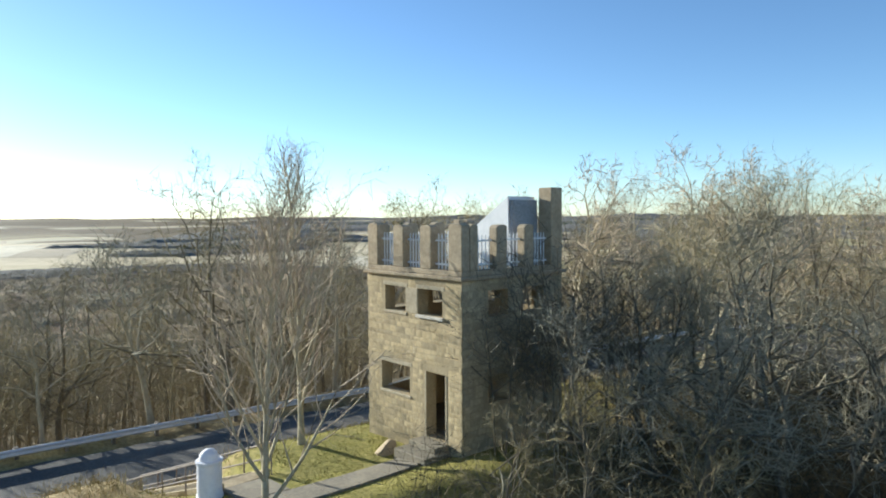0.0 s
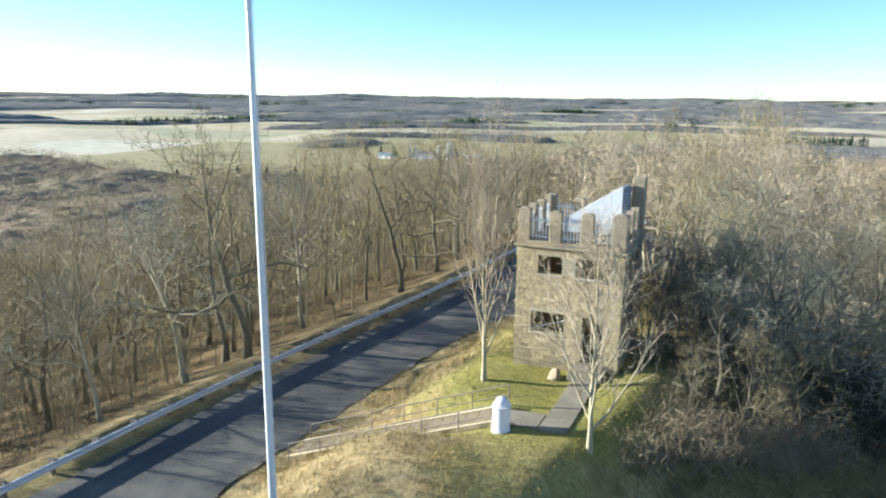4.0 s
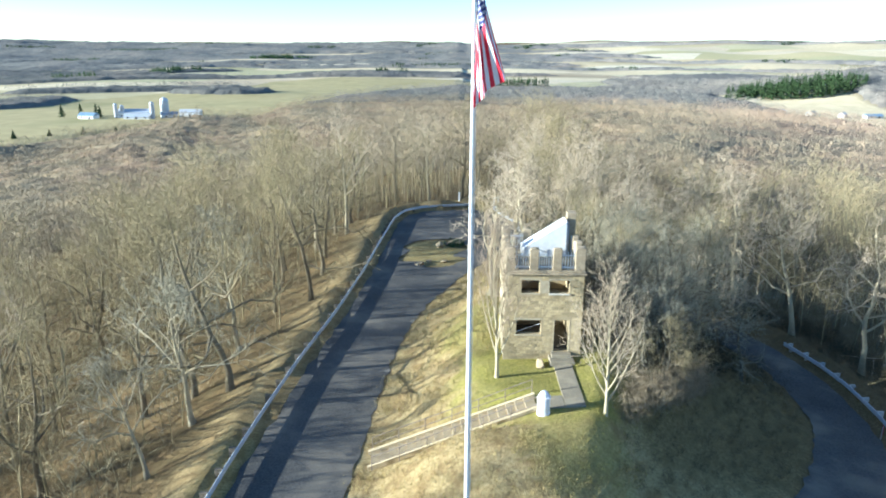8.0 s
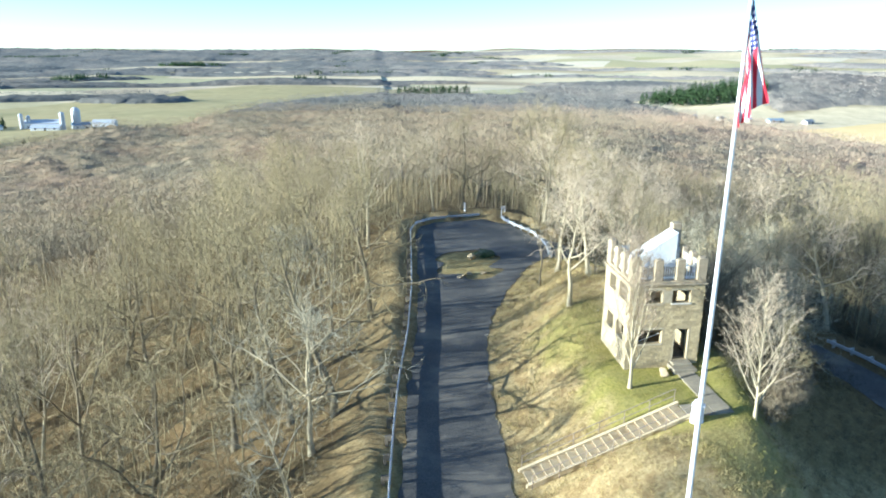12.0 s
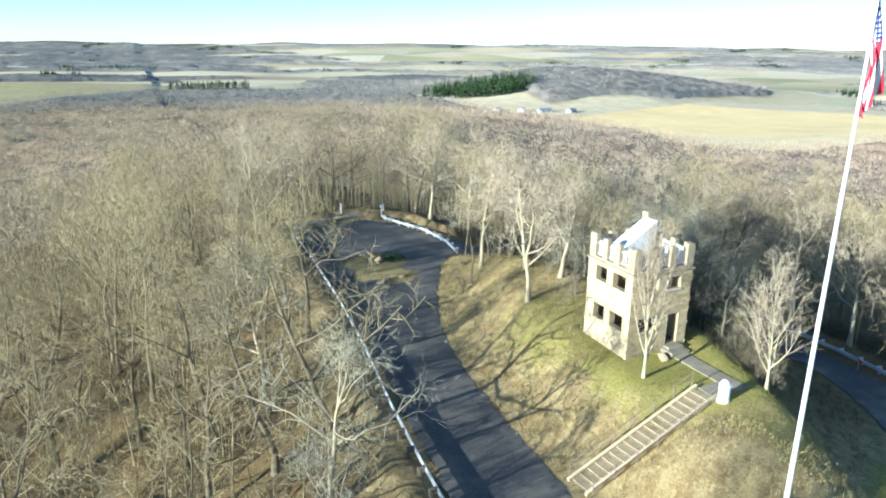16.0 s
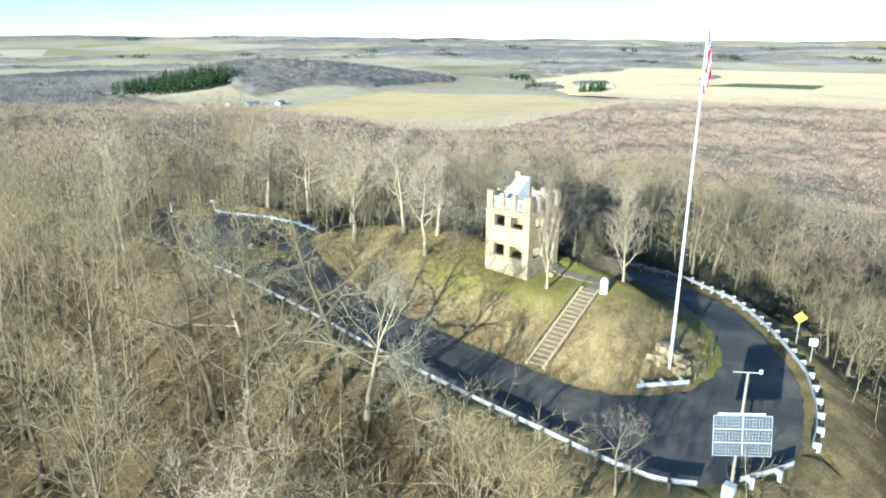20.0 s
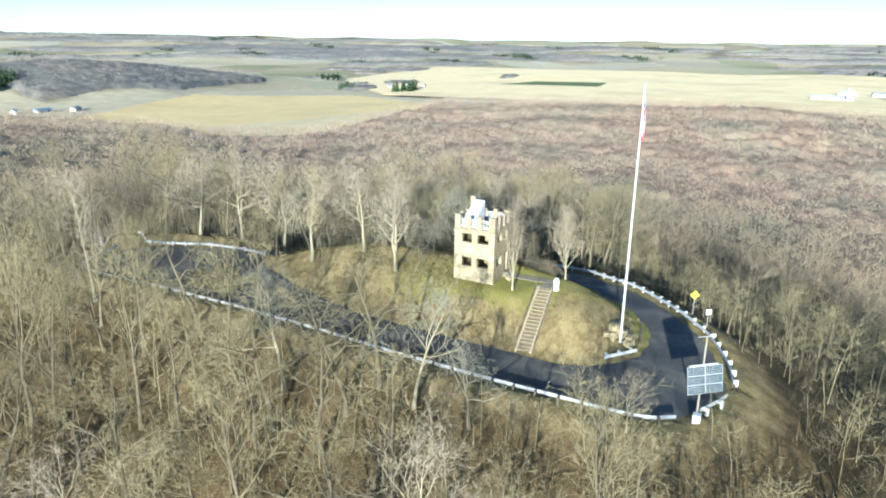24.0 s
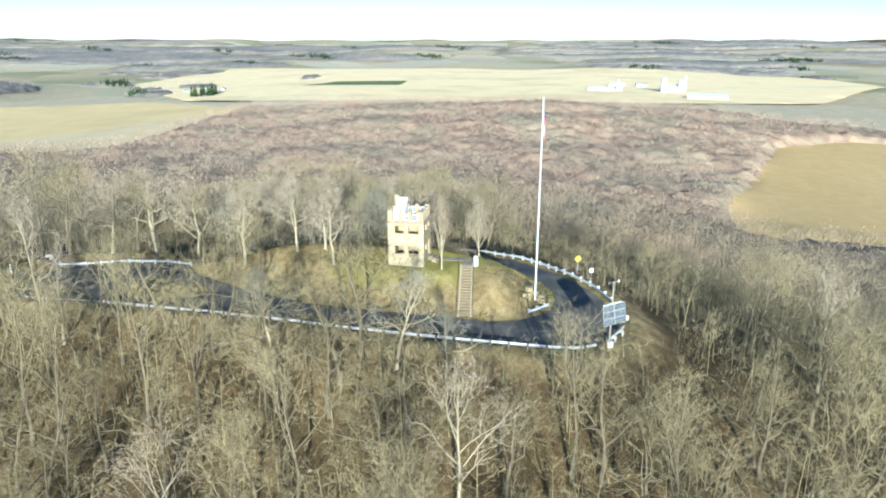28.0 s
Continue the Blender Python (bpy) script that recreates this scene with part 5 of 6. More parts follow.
slope_tree = [tree_kind("slope_tree", grow_tree(s, 6.2, 0.08, 1.15, 14, 7, 4, 0.085, 0.45, 0.22, 0.008, fine=5), M_SHADEBARK, M_OAKTWIG) for s in (68, 69)]
for k, (x0, y0, size) in enumerate([(5.6, -3.9, 0.62), (7.4, -3.6, 0.85), (9.9, -0.8, 0.9)]):
    plant(slope_tree[k % 2], x0, y0, float(height(x0, y0)) - 0.1, 67 * k, size, "low-branching bare tree with grey twigs on the east slope", "east slope trees")

# woodland: near trees one by one, those further off joined
PATH_XYZ = np.array([eye for t, eye, target, roll in PATH])
rng = np.random.RandomState(77)


def clear_of_path(x, y, z, top, gap):
    d = np.hypot(PATH_XYZ[:, 0] - x, PATH_XYZ[:, 1] - y)
    return not np.any((d < gap) & (PATH_XYZ[:, 2] < z + top + 2.0))


def scatter(step, lo, hi, seed):
    r = np.random.RandomState(seed)
    n = int((hi - lo) / step)
    gx, gy = np.meshgrid(lo + step * np.arange(n), lo + step * np.arange(n), indexing="ij")
    return gx.ravel() + step * (r.rand(n * n) - 0.5) * 0.95, gy.ravel() + step * (r.rand(n * n) - 0.5) * 0.95, r


def near_woods():
    x, y, r = scatter(6.2, -130, 130, 5)
    dout, din = signed(x, y, OUTER), signed(x, y, INNER)
    east = (din > 0) & (x > 5.0 + 0.25 * np.abs(y - 8)) & (x < 15.5) & (y > -6) & ((x < 9) | (y > 4)) | (din > 0) & (y > 9) & (x > 1.5)
    open_side = ((dout > -5.5) & (y < -5) | (dout > -12) & (y < -11)) & (x < 6) & (dout < 0)
    ok = (dout < -3.2) & ~open_side | (east & (din > 0.8))
    for x0, y0, size in RAIL_OAKS:
        ok &= np.hypot(x - x0, y - y0) > 4.2
    score = np.hypot(x + 14, y + 2) - 18 * (east & ok)
    order = np.argsort(np.where(ok, score, 1e9))[:300]
    z = height(x[order], y[order])
    for k, i in enumerate(order):
        kind = r.rand()
        deck = oak if kind < 0.66 else tall if kind < 0.93 or x[i] > 3 else pale
        size = 0.72 + 0.42 * r.rand()
        if east[i]:
            size *= 0.62
        if x[i] > 4 and y[i] < -10:
            size *= 0.55
        pick, turn = deck[r.randint(len(deck))], 360 * r.rand()
        if not clear_of_path(x[i], y[i], z[k], 16 * size, 9.0):
            continue
        plant(pick, x[i], y[i], z[k] - 0.1, turn, size, ("gnarled bare oak in the hillside woods", "tall straight bare tree in the hillside woods", "bare tree with pale grey bark in the woods")[(0 if deck is oak else 1 if deck is tall else 2)], "hillside trees")
    return x[order], y[order], score[order].max()


used_x, used_y, near_reach = near_woods()


def east_slope():
    """Gnarled oaks crowding the steep shaded side of the mound."""
    x, y, r = scatter(3.5, -12, 34, 15)
    din = signed(x, y, INNER)
    ok = (din > 0.6) & (x > 4.6 + 0.12 * np.abs(y - 4)) & (y > -3.5) & ((x < 9) | (y > 4))
    ok |= (din > 0.6) & (x > 1.0) & (y > 6.5) & (y < 31)
    for x0, y0 in zip(x[ok], y[ok]):
        size = 0.45 + 0.17 * r.rand() + 0.006 * max(y0, 0)
        if x0 > 8.5 and y0 > 2:
            size *= 1.12
        if x0 < 6 and 6.5 < y0 < 17:
            size *= 0.74
        z0 = zat(x0, y0)
        deck, pick = (crooked, r.randint(3)) if y0 < 5 or r.rand() < (0.7 if x0 > 8.5 else 0.4) else (tall, r.randint(3))
        turn = 360 * r.rand()
        if clear_of_path(x0, y0, z0, 15 * size, 6.0):
            plant(deck[pick], x0, y0, z0 - 0.1, turn, size, "crooked bare oak crowding the shaded east slope", "east slope trees")


east_slope()


def stems(seed, n, tall, wide, width):
    """A tuft of thin upright stems with a few side shoots."""
    g = np.random.RandomState(seed)
    a = np.stack([g.randn(n) * wide * 0.35, g.randn(n) * wide * 0.35, np.full(n, -0.1)], 1)
    d = unit_rows(g.randn(n, 3) * 0.5 + [0, 0, 1]) * (tall * (0.5 + 0.6 * g.rand(n)))[:, None]
    f = 0.3 + 0.6 * g.rand(n)
    b = a + d * f[:, None]
    e = unit_rows(g.randn(n, 3) * 0.8 + [0, 0, 0.7]) * (tall * (0.2 + 0.3 * g.rand(n)))[:, None]
    return merged([slivers(a, a + d, width, g), slivers(b, b + e, width * 0.7, g)])


def bush(seed, n, tall, wide, width):
    """A ragged mound of crossing twigs, densest near its top."""
    g = np.random.RandomState(seed)
    ang, rad, up = g.rand(n) * math.tau, np.sqrt(g.rand(n)), g.rand(n) ** 0.6
    a = np.stack([np.cos(ang) * rad * wide, np.sin(ang) * rad * wide, tall * 0.85 * up * (1 - 0.5 * rad * rad) - 0.05], 1)
    d = unit_rows(g.randn(n, 3) * 0.8 + [0, 0, 0.45]) * (tall * (0.16 + 0.26 * g.rand(n)))[:, None]
    m = n // 5
    root = np.stack([g.randn(m) * wide * 0.3, g.randn(m) * wide * 0.3, np.full(m, -0.1)], 1)
    return merged([slivers(a, a + d, width, g), slivers(root, a[:m], width * 1.4, g)])


def unit_rows(v):
    return v / np.linalg.norm(v, axis=1, keepdims=True)


def undergrowth():
    x, y, r = scatter(2.0, -95, 100, 16)
    dout = signed(x, y, OUTER)
    ok = (dout < -1.8) & ~gully(x, y) & (r.rand(len(x)) < 0.5 + 0.35 * waves(x, y, 14, 73)) & (np.hypot(x + 14, y + 2) < 88)
    x, y = x[ok], y[ok]
    n = len(x)
    kinds = [merged([stems(s, 9, 2.6, 1.5, 0.013), bush(s + 30, 34, 2.3, 1.4, 0.012)]) for s in (1, 2, 3, 4)]
    v, t = stand(kinds, x, y, height(x, y), r.rand(n) * math.tau, (0.45 + 0.85 * r.rand(n) ** 1.5) * (0.4 + 0.6 * smooth((-dout[ok] - 2) / 6)))
    tagged(new("undergrowth", tri_mesh("undergrowth", v, t, M_BRUSH)), "tangled leafless saplings and brush under the trees", "brush", kind="stuff")


def thicket():
    """Head-high brush on the shaded side of the mound, and a lower storey of young trees in the woods."""
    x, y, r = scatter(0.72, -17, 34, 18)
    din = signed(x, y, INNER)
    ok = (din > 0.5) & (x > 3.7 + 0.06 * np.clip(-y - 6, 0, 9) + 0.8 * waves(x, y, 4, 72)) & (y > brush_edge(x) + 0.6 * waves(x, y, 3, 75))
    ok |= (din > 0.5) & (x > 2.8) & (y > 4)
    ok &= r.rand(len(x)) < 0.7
    # low dark scrub added over the grass slope to stand in for its shade
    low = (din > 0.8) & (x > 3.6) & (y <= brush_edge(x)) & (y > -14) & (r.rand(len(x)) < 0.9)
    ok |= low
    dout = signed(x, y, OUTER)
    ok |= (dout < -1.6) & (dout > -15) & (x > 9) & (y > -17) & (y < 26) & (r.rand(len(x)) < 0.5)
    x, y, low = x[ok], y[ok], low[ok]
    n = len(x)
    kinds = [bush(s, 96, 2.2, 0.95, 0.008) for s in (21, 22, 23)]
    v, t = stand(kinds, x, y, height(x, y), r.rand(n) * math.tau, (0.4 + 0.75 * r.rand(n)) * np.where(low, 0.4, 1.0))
    tagged(new("thicket", tri_mesh("thicket", v, t, M_SHADEBRUSH)), "dense head-high leafless brush on the east slope", "brush", kind="stuff")
    # saplings and vines against the tower's shaded wall
    g = np.random.RandomState(33)
    n = 21
    x, y = 3.0 + 2.6 * g.rand(n) ** 1.3, -1.9 + 5.6 * g.rand(n)
    kinds = [sliver_tree(s, 6.6, 210, 0.011, 8, 0.05) for s in (71, 72, 73)]
    meshes = [tri_mesh("stem", v, t, M_SHADEBARK) for v, t in kinds]
    for k in range(n):
        sap = tagged(empty("sapling", x[k], y[k], zat(x[k], y[k]) - 0.1, 360 * g.rand()), "thin leafless sapling crowding the tower's east wall", "sapling", "saplings by the tower")
        sap.scale = [0.55 + 0.5 * g.rand()] * 3
        under(new("stem", meshes[k % 3]), sap)
    x, y, r = scatter(5.4, -95, 95, 19)
    dout, reach = signed(x, y, OUTER), np.hypot(x + 14, y + 2)
    ok = (dout < -3.5) & ~gully(x, y) & (reach < 92) & ~((x > 0) & (y < -12) & (dout > -14)) & ~((dout > -8) & (y < -5) & (x < 6))
    x, y = x[ok], y[ok]
    kinds = [sliver_tree(s, 8.5, 120, 0.02, 7, 0.07) for s in (61, 62, 63, 64)]
    ok = np.array([clear_of_path(a, b, c, 9, 7.0) for a, b, c in zip(x, y, height(x, y))])
    wood_mesh("young_trees", kinds, x[ok], y[ok], r, 0.55, 1.15, M_TWIG, "slim leafless young trees filling the woods")

    # low saplings round the road's end and below the western rail
    x, y, r = scatter(2.5, -60, 100, 20)
    dout = signed(x, y, OUTER)
    ok = (dout < -2.6) & ~gully(x, y) & (dout > -34) & ((y > 44) & (np.abs(x + 4) < 42) | (x < -21) & (y > -24) & (y < 46) & (dout < -4.5) & (dout > -22) | (y < -11) & (y > -46) & (x < 14) & (x > -30) & (dout > -17)) & (r.rand(len(x)) < 0.7)
    x, y = x[ok], y[ok]
    wood_mesh("saplings", [sliver_tree(s, 5.5, 80, 0.014, 6, 0.04) for s in (81, 82, 83)], x, y, r, 0.5, 1.1, M_TWIG, "low twiggy saplings under the woodland edge")


def edge_shrubs():
    """Brown twiggy shrubs where the lawn drops to the shaded slope."""
    g = np.random.RandomState(35)
    meshes = [tri_mesh("shrub_crown", *bush(s, 300, 2.3, 1.2, 0.008), M_SHRUB) for s in (91, 92, 93)]
    for k in range(22):
        x0 = 3.9 + 7.6 * (k + g.rand()) / 22
        y0 = float(brush_edge(x0)) + 1.5 * g.rand()
        b = tagged(empty("shrub", x0, y0, zat(x0, y0) - 0.05, 360 * g.rand()), "brown leafless shrub at the edge of the lawn", "shrub", "lawn edge shrubs")
        b.scale = [0.7 + 0.5 * g.rand()] * 3
        under(new("crown", meshes[k % 3]), b)
    for k, (x0, y0, size) in enumerate([(FPX + 1.7, FPY - 0.6, 0.5), (FPX + 1.3, FPY - 1.9, 0.42), (FPX + 2.4, FPY - 1.3, 0.4)]):
        b = tagged(empty("shrub", x0, y0, zat(x0, y0) - 0.05, 110 * k), "brown leafless shrub among the rocks by the flagpole", "shrub", "flagpole shrubs")
        b.scale = [size] * 3
        under(new("crown", meshes[k % 3]), b)


def lawn_grass():
    """Short uneven winter grass round the tower and along the verge by the flagpole."""
    x, y, r = scatter(0.26, -22, 12, 27)
    din = signed(x, y, INNER)
    along, off = ((x + 10.0) * 0.9951 + (y + 8.75) * 0.0990), np.abs((y + 8.75) * 0.9951 - (x + 10.0) * 0.0990)
    ok = (np.hypot((x - 0.4) / 6.2, (y + 4.4) / 6.6) < 1.05 + 0.12 * waves(x, y, 3, 74)) | (np.hypot(x - 0.9, y + 11.4) < 3.6) | (din < 1.5) & (x > -5.2) & (x < 9) & (y < -13)
    ok &= (din > 0.1) & ~((np.abs(x) < 2.5) & (np.abs(y) < 2.5)) & ~((x > 0.5) & (x < 1.9) & (y > -8.7) & (y < -2.3)) & ~((off < 1.05) & (along > -0.5) & (along < 10.8))
    x, y = x[ok], y[ok]
    n = len(x)
    kinds = [stems(s, 7, 0.17, 0.34, 0.012) for s in (14, 15, 16)]
    v, t = stand(kinds, x, y, height(x, y) + 0.05, r.rand(n) * math.tau, 0.5 + 0.9 * r.rand(n))
    tagged(new("lawn_grass", tri_mesh("lawn_grass", v, t, M_GRASS)), "short olive winter grass round the tower", "grass", kind="stuff")


def dry_grass():
    """Long dead grass on the slopes of the mound and along the verges."""
    x, y, r = scatter(0.36, -24, 36, 17)
    din, dout = signed(x, y, INNER), signed(x, y, OUTER)
    along, off = ((x + 10.0) * 0.9951 + (y + 8.75) * 0.0990), np.abs((y + 8.75) * 0.9951 - (x + 10.0) * 0.0990)
    lawn = np.hypot((x - 0.6) / 6.2, (y + 4.6) / 6.0) < 1.05
    ok = (din > 0.15) & ~lawn & (x < 3.4 + 0.8 * waves(x, y, 4, 72)) & ~((off < 1.1) & (along > -0.5) & (along < 9.6)) & ~((np.abs(x) < 2.8) & (np.abs(y) < 2.8))
    ok &= ~((x > -5.2) & (y < -15.5) & (din < 1.3)) & (np.hypot(x + 4.5, y + 16.7) > 0.9) & (np.hypot(x - 0.9, y + 11.4) > 1.9) & (waves(x, y, 5, 71) + 0.4 * r.randn(len(x)) > -0.35)
    x, y = x[ok], y[ok]
    n = len(x)
    kinds = [stems(s, 12, 0.5, 0.5, 0.010) for s in (11, 12, 13)]
    v, t = stand(kinds, x, y, height(x, y), r.rand(n) * math.tau, 0.5 + 0.8 * r.rand(n))
    tagged(new("dry_grass", tri_mesh("dry_grass", v, t, M_STRAW)), "long dead straw-coloured grass on the mound", "grass", kind="stuff")


def stand(templates, x, y, z, turn, size, squash=None):
    """Many copies of the templates as one mesh: vertices and triangles."""
    vs, ts, off = [], [], 0
    for k, (tv, tt) in enumerate(templates):
        pick = np.arange(len(x)) % len(templates) == k
        c, s = np.cos(turn[pick]), np.sin(turn[pick])
        v = tv[None] * size[pick, None, None]
        w = np.stack([v[..., 0] * c[:, None] - v[..., 1] * s[:, None] + x[pick, None], v[..., 0] * s[:, None] + v[..., 1] * c[:, None] + y[pick, None], v[..., 2] + z[pick, None]], -1)
        t = tt[None] + (np.arange(pick.sum()) * len(tv))[:, None, None] + off
        off += w.shape[0] * w.shape[1]
        vs.append(w.reshape(-1, 3))
        ts.append(t.reshape(-1, 3))
    return np.concatenate(vs), np.concatenate(ts)


def wood_mesh(name, templates, x, y, r, lo, hi, material, label):
    n = len(x)
    v, t = stand(templates, x, y, height(x, y) - 0.3, r.rand(n) * math.tau, lo + (hi - lo) * r.rand(n))
    return tagged(new(name, tri_mesh(name, v, t, material)), label, "trees", kind="stuff")


def both(shapes):
    return merged([shapes[0], shapes[1]])


def sliver_tree(seed, tall, n, width, limbs=7, r0=0.2):
    """A light tree for woods seen from far: trunk, limbs, and a dome of fine twigs."""
    g = np.random.RandomState(seed)
    out = []
    lean = g.randn(2) * 0.5
    line = np.array([[0, 0, -0.5], [lean[0] * 0.3, lean[1] * 0.3, tall * 0.4], [*lean, tall * 0.9]])
    out.append(tube(line, [r0, r0 * 0.7, 0.02], 4))
    roots, tips = [], []
    for k in range(limbs):
        s = 0.35 + 0.5 * (k + g.rand()) / limbs
        base = np.array([lean[0] * s, lean[1] * s, tall * s])
        a = k * 2.4 + g.rand()
        tip = base + np.array([math.cos(a), math.sin(a), 0.75]) * tall * (0.36 - 0.2 * (s - 0.35)) * (0.8 + 0.4 * g.rand())
        out.append(spike(base, tip, max(r0 * 0.45, width)))
        roots.append(base)
        tips.append(tip)
    roots, tips = np.array(roots), np.array(tips)
    # half the twigs follow the limbs, half fill a ragged dome
    m = n // 2
    pick = g.randint(limbs, size=m)
    f = 0.3 + 0.7 * g.rand(m)
    a = roots[pick] + (tips[pick] - roots[pick]) * f[:, None]
    d = unit_rows(g.randn(m, 3) * 0.8 + (tips[pick] - roots[pick]) / tall * 1.6 + [0, 0, 0.3])
    ang, rad, lift = g.rand(n - m) * math.tau, np.sqrt(g.rand(n - m)), g.rand(n - m)
    a2 = np.stack([np.cos(ang) * rad * tall * 0.27, np.sin(ang) * rad * tall * 0.27, tall * (0.42 + 0.46 * lift * (1 - 0.55 * rad * rad))], 1)
    d2 = unit_rows(g.randn(n - m, 3) * 0.7 + np.stack([np.cos(ang) * rad, np.sin(ang) * rad, 0.6 + 0 * ang], 1))
    a, d = np.concatenate([a, a2]), np.concatenate([d, d2])
    out.append(slivers(a, a + d * (tall * (0.09 + 0.11 * g.rand(n)))[:, None], width, g))
    return merged(out)


def sliver_dome(seed, tall, n, width):
    """A rounded crown of short twigs on a thin stem, for woods several hundred metres off."""
    g = np.random.RandomState(seed)
    ang, rad, lift = g.rand(n) * math.tau, np.sqrt(g.rand(n)), g.rand(n) ** 0.7
    a = np.stack([np.cos(ang) * rad * tall * 0.36, np.sin(ang) * rad * tall * 0.36, tall * (0.55 + 0.40 * lift * np.sqrt(1.02 - rad * rad))], 1)
    d = unit_rows(g.randn(n, 3) * 0.5 + np.stack([0.6 * np.cos(ang) * rad, 0.6 * np.sin(ang) * rad, 0.85 + 0 * ang], 1))
    stem = spike(np.array([0, 0, -0.5]), np.array([0, 0, tall * 0.8]), 0.2)
    return merged([stem, slivers(a, a + d * (tall * (0.06 + 0.07 * g.rand(n)))[:, None], width, g)])


mid_kinds = [sliver_tree(s, 14.5, 220, 0.026, 7, 0.16) for s in (41, 42, 43, 44, 45)]
low_kinds = [sliver_tree(s, 14.5, 84, 0.05, 6, 0.16) for s in (46, 47, 48, 49)]
far_kinds = [sliver_dome(s, 13.5, 56, 0.08) for s in (51, 52, 53, 54)]
farther_kinds = [sliver_dome(s, 13.5, 38, 0.13) for s in (58, 59, 60)]


def mid_woods():
    x, y, r = scatter(6.6, -260, 260, 6)
    score, dout = np.hypot(x + 14, y + 2), signed(x, y, OUTER)
    taken = np.zeros(len(x), bool)
    for a, b in zip(used_x, used_y):
        taken |= np.hypot(x - a, y - b) < 4.0
    ok = (dout < -4) & ~taken & (score > 45) & (score < 215) & (woods(x, y) > 0.5)
    x, y = x[ok], y[ok]
    ok = np.array([clear_of_path(a, b, c, 17, 9.0) for a, b, c in zip(x, y, height(x, y))])
    x, y = x[ok], y[ok]
    close = np.hypot(x + 14, y + 2) < 115
    wood_mesh("hillside_woods", mid_kinds, x[close], y[close], r, 0.75, 1.15, M_WOODS, "dense leafless brown woods on the hillside")
    wood_mesh("lower_woods", low_kinds, x[~close], y[~close], r, 0.75, 1.15, M_WOODS, "dense leafless brown woods lower on the hillside")
    x, y, big = crown_seeds(9.5, -950, 1400)
    score = np.hypot(x + 14, y + 2)
    ok = (score > 212) & (woods(x, y) > 0.5) & (y > -330) & ((x > -330) | (y > 0)) & (score < 880)
    x, y, big, score = x[ok], y[ok], big[ok], score[ok]
    pieces = []
    for pick, kinds in ((score < 430, far_kinds), (score >= 430, farther_kinds)):
        pieces.append(stand(kinds, x[pick], y[pick], height(x[pick], y[pick]) - 0.3, r.rand(pick.sum()) * math.tau, 0.72 + 0.5 * big[pick]))
    v, t = merged(pieces)
    tagged(new("valley_woods", tri_mesh("valley_woods", v, t, M_WOODS)), "leafless brown woods covering the lower hills", "trees", kind="stuff")


CROWN = np.random.RandomState(97).rand(256, 256, 3)


def crown_tops(x, y, c):
    """Rounded crowns standing c metres apart: their height over the gaps, about 0 to 1.3."""
    i, j = np.floor(x / c).astype(int), np.floor(y / c).astype(int)
    best = np.zeros(x.shape)
    for di in (-1, 0, 1):
        for dj in (-1, 0, 1):
            u = CROWN[(i + di) % 256, (j + dj) % 256]
            d = np.hypot(x - (i + di + u[..., 0]) * c, y - (j + dj + u[..., 1]) * c) / (0.72 * c)
            best = np.maximum(best, np.sqrt(np.clip(1 - d * d, 0, 1)) * (0.65 + 0.65 * u[..., 2]))
    return best


def crown_seeds(c, lo, hi):
    i, j = np.meshgrid(np.arange(int(lo / c), int(hi / c)), np.arange(int(lo / c), int(hi / c)), indexing="ij")
    u = CROWN[i % 256, j % 256]
    return ((i + u[..., 0]) * c).ravel(), ((j + u[..., 1]) * c).ravel(), u[..., 2].ravel()


def canopy(name, step, reach, ok, tall, rough, edge, material, label, seed, crown=0.0, lump=0.0):
    """The closed, lumpy top of a wood that is seen only from far above, coming down to the ground at its edges."""
    r = np.random.RandomState(seed)
    n = int(2 * reach / step)
    gx, gy = np.meshgrid(-reach + step * np.arange(n), -reach + step * np.arange(n), indexing="ij")
    gx, gy = gx + step * 0.7 * (r.rand(n, n) - 0.5), gy + step * 0.7 * (r.rand(n, n) - 0.5)
    w = np.where(ok(gx, gy), woods(gx, gy), 0.0)
    z = height(gx, gy) - 1.5 + (tall + 1.5 + (lump * crown_tops(gx, gy, crown) if crown else 0) + rough * r.randn(n, n) + rough * 0.6 * waves(gx, gy, step * 9, seed)) * (edge + (1 - edge) * smooth(w * 2 - 1))
    idx = np.arange(n * n).reshape(n, n)
    quads = np.stack([idx[:-1, :-1], idx[1:, :-1], idx[1:, 1:], idx[:-1, 1:]], -1).reshape(-1, 4)
    quads = quads[(w.ravel()[quads] > 0.5).any(1)]
    used, quads = np.unique(quads, return_inverse=True)
    quads = quads.reshape(-1, 4)
    me = tri_mesh(name, np.stack([gx.ravel()[used], gy.ravel()[used], z.ravel()[used]], 1), quads, material)
    me.polygons.foreach_set("use_smooth", np.ones(len(quads), bool))
    return tagged(new(name, me), label, "trees", kind="stuff")


def in_valley(x, y):
    return (y > -330) & ((x > -330) | (y > 0)) & (np.hypot(x + 14, y + 2) < 830)


def island_bush():
    b = tagged(empty("bush", -5.7, 33.6, zat(-5.7, 33.6) + 0.02), "low dark evergreen bush on the island", "bush")
    v, t = bush(88, 420, 1.0, 1.25, 0.03)
    under(new("foliage", tri_mesh("foliage", v, t, M_FIR)), b)


island_bush()
undergrowth()
thicket()
edge_shrubs()
lawn_grass()
dry_grass()
mid_woods()


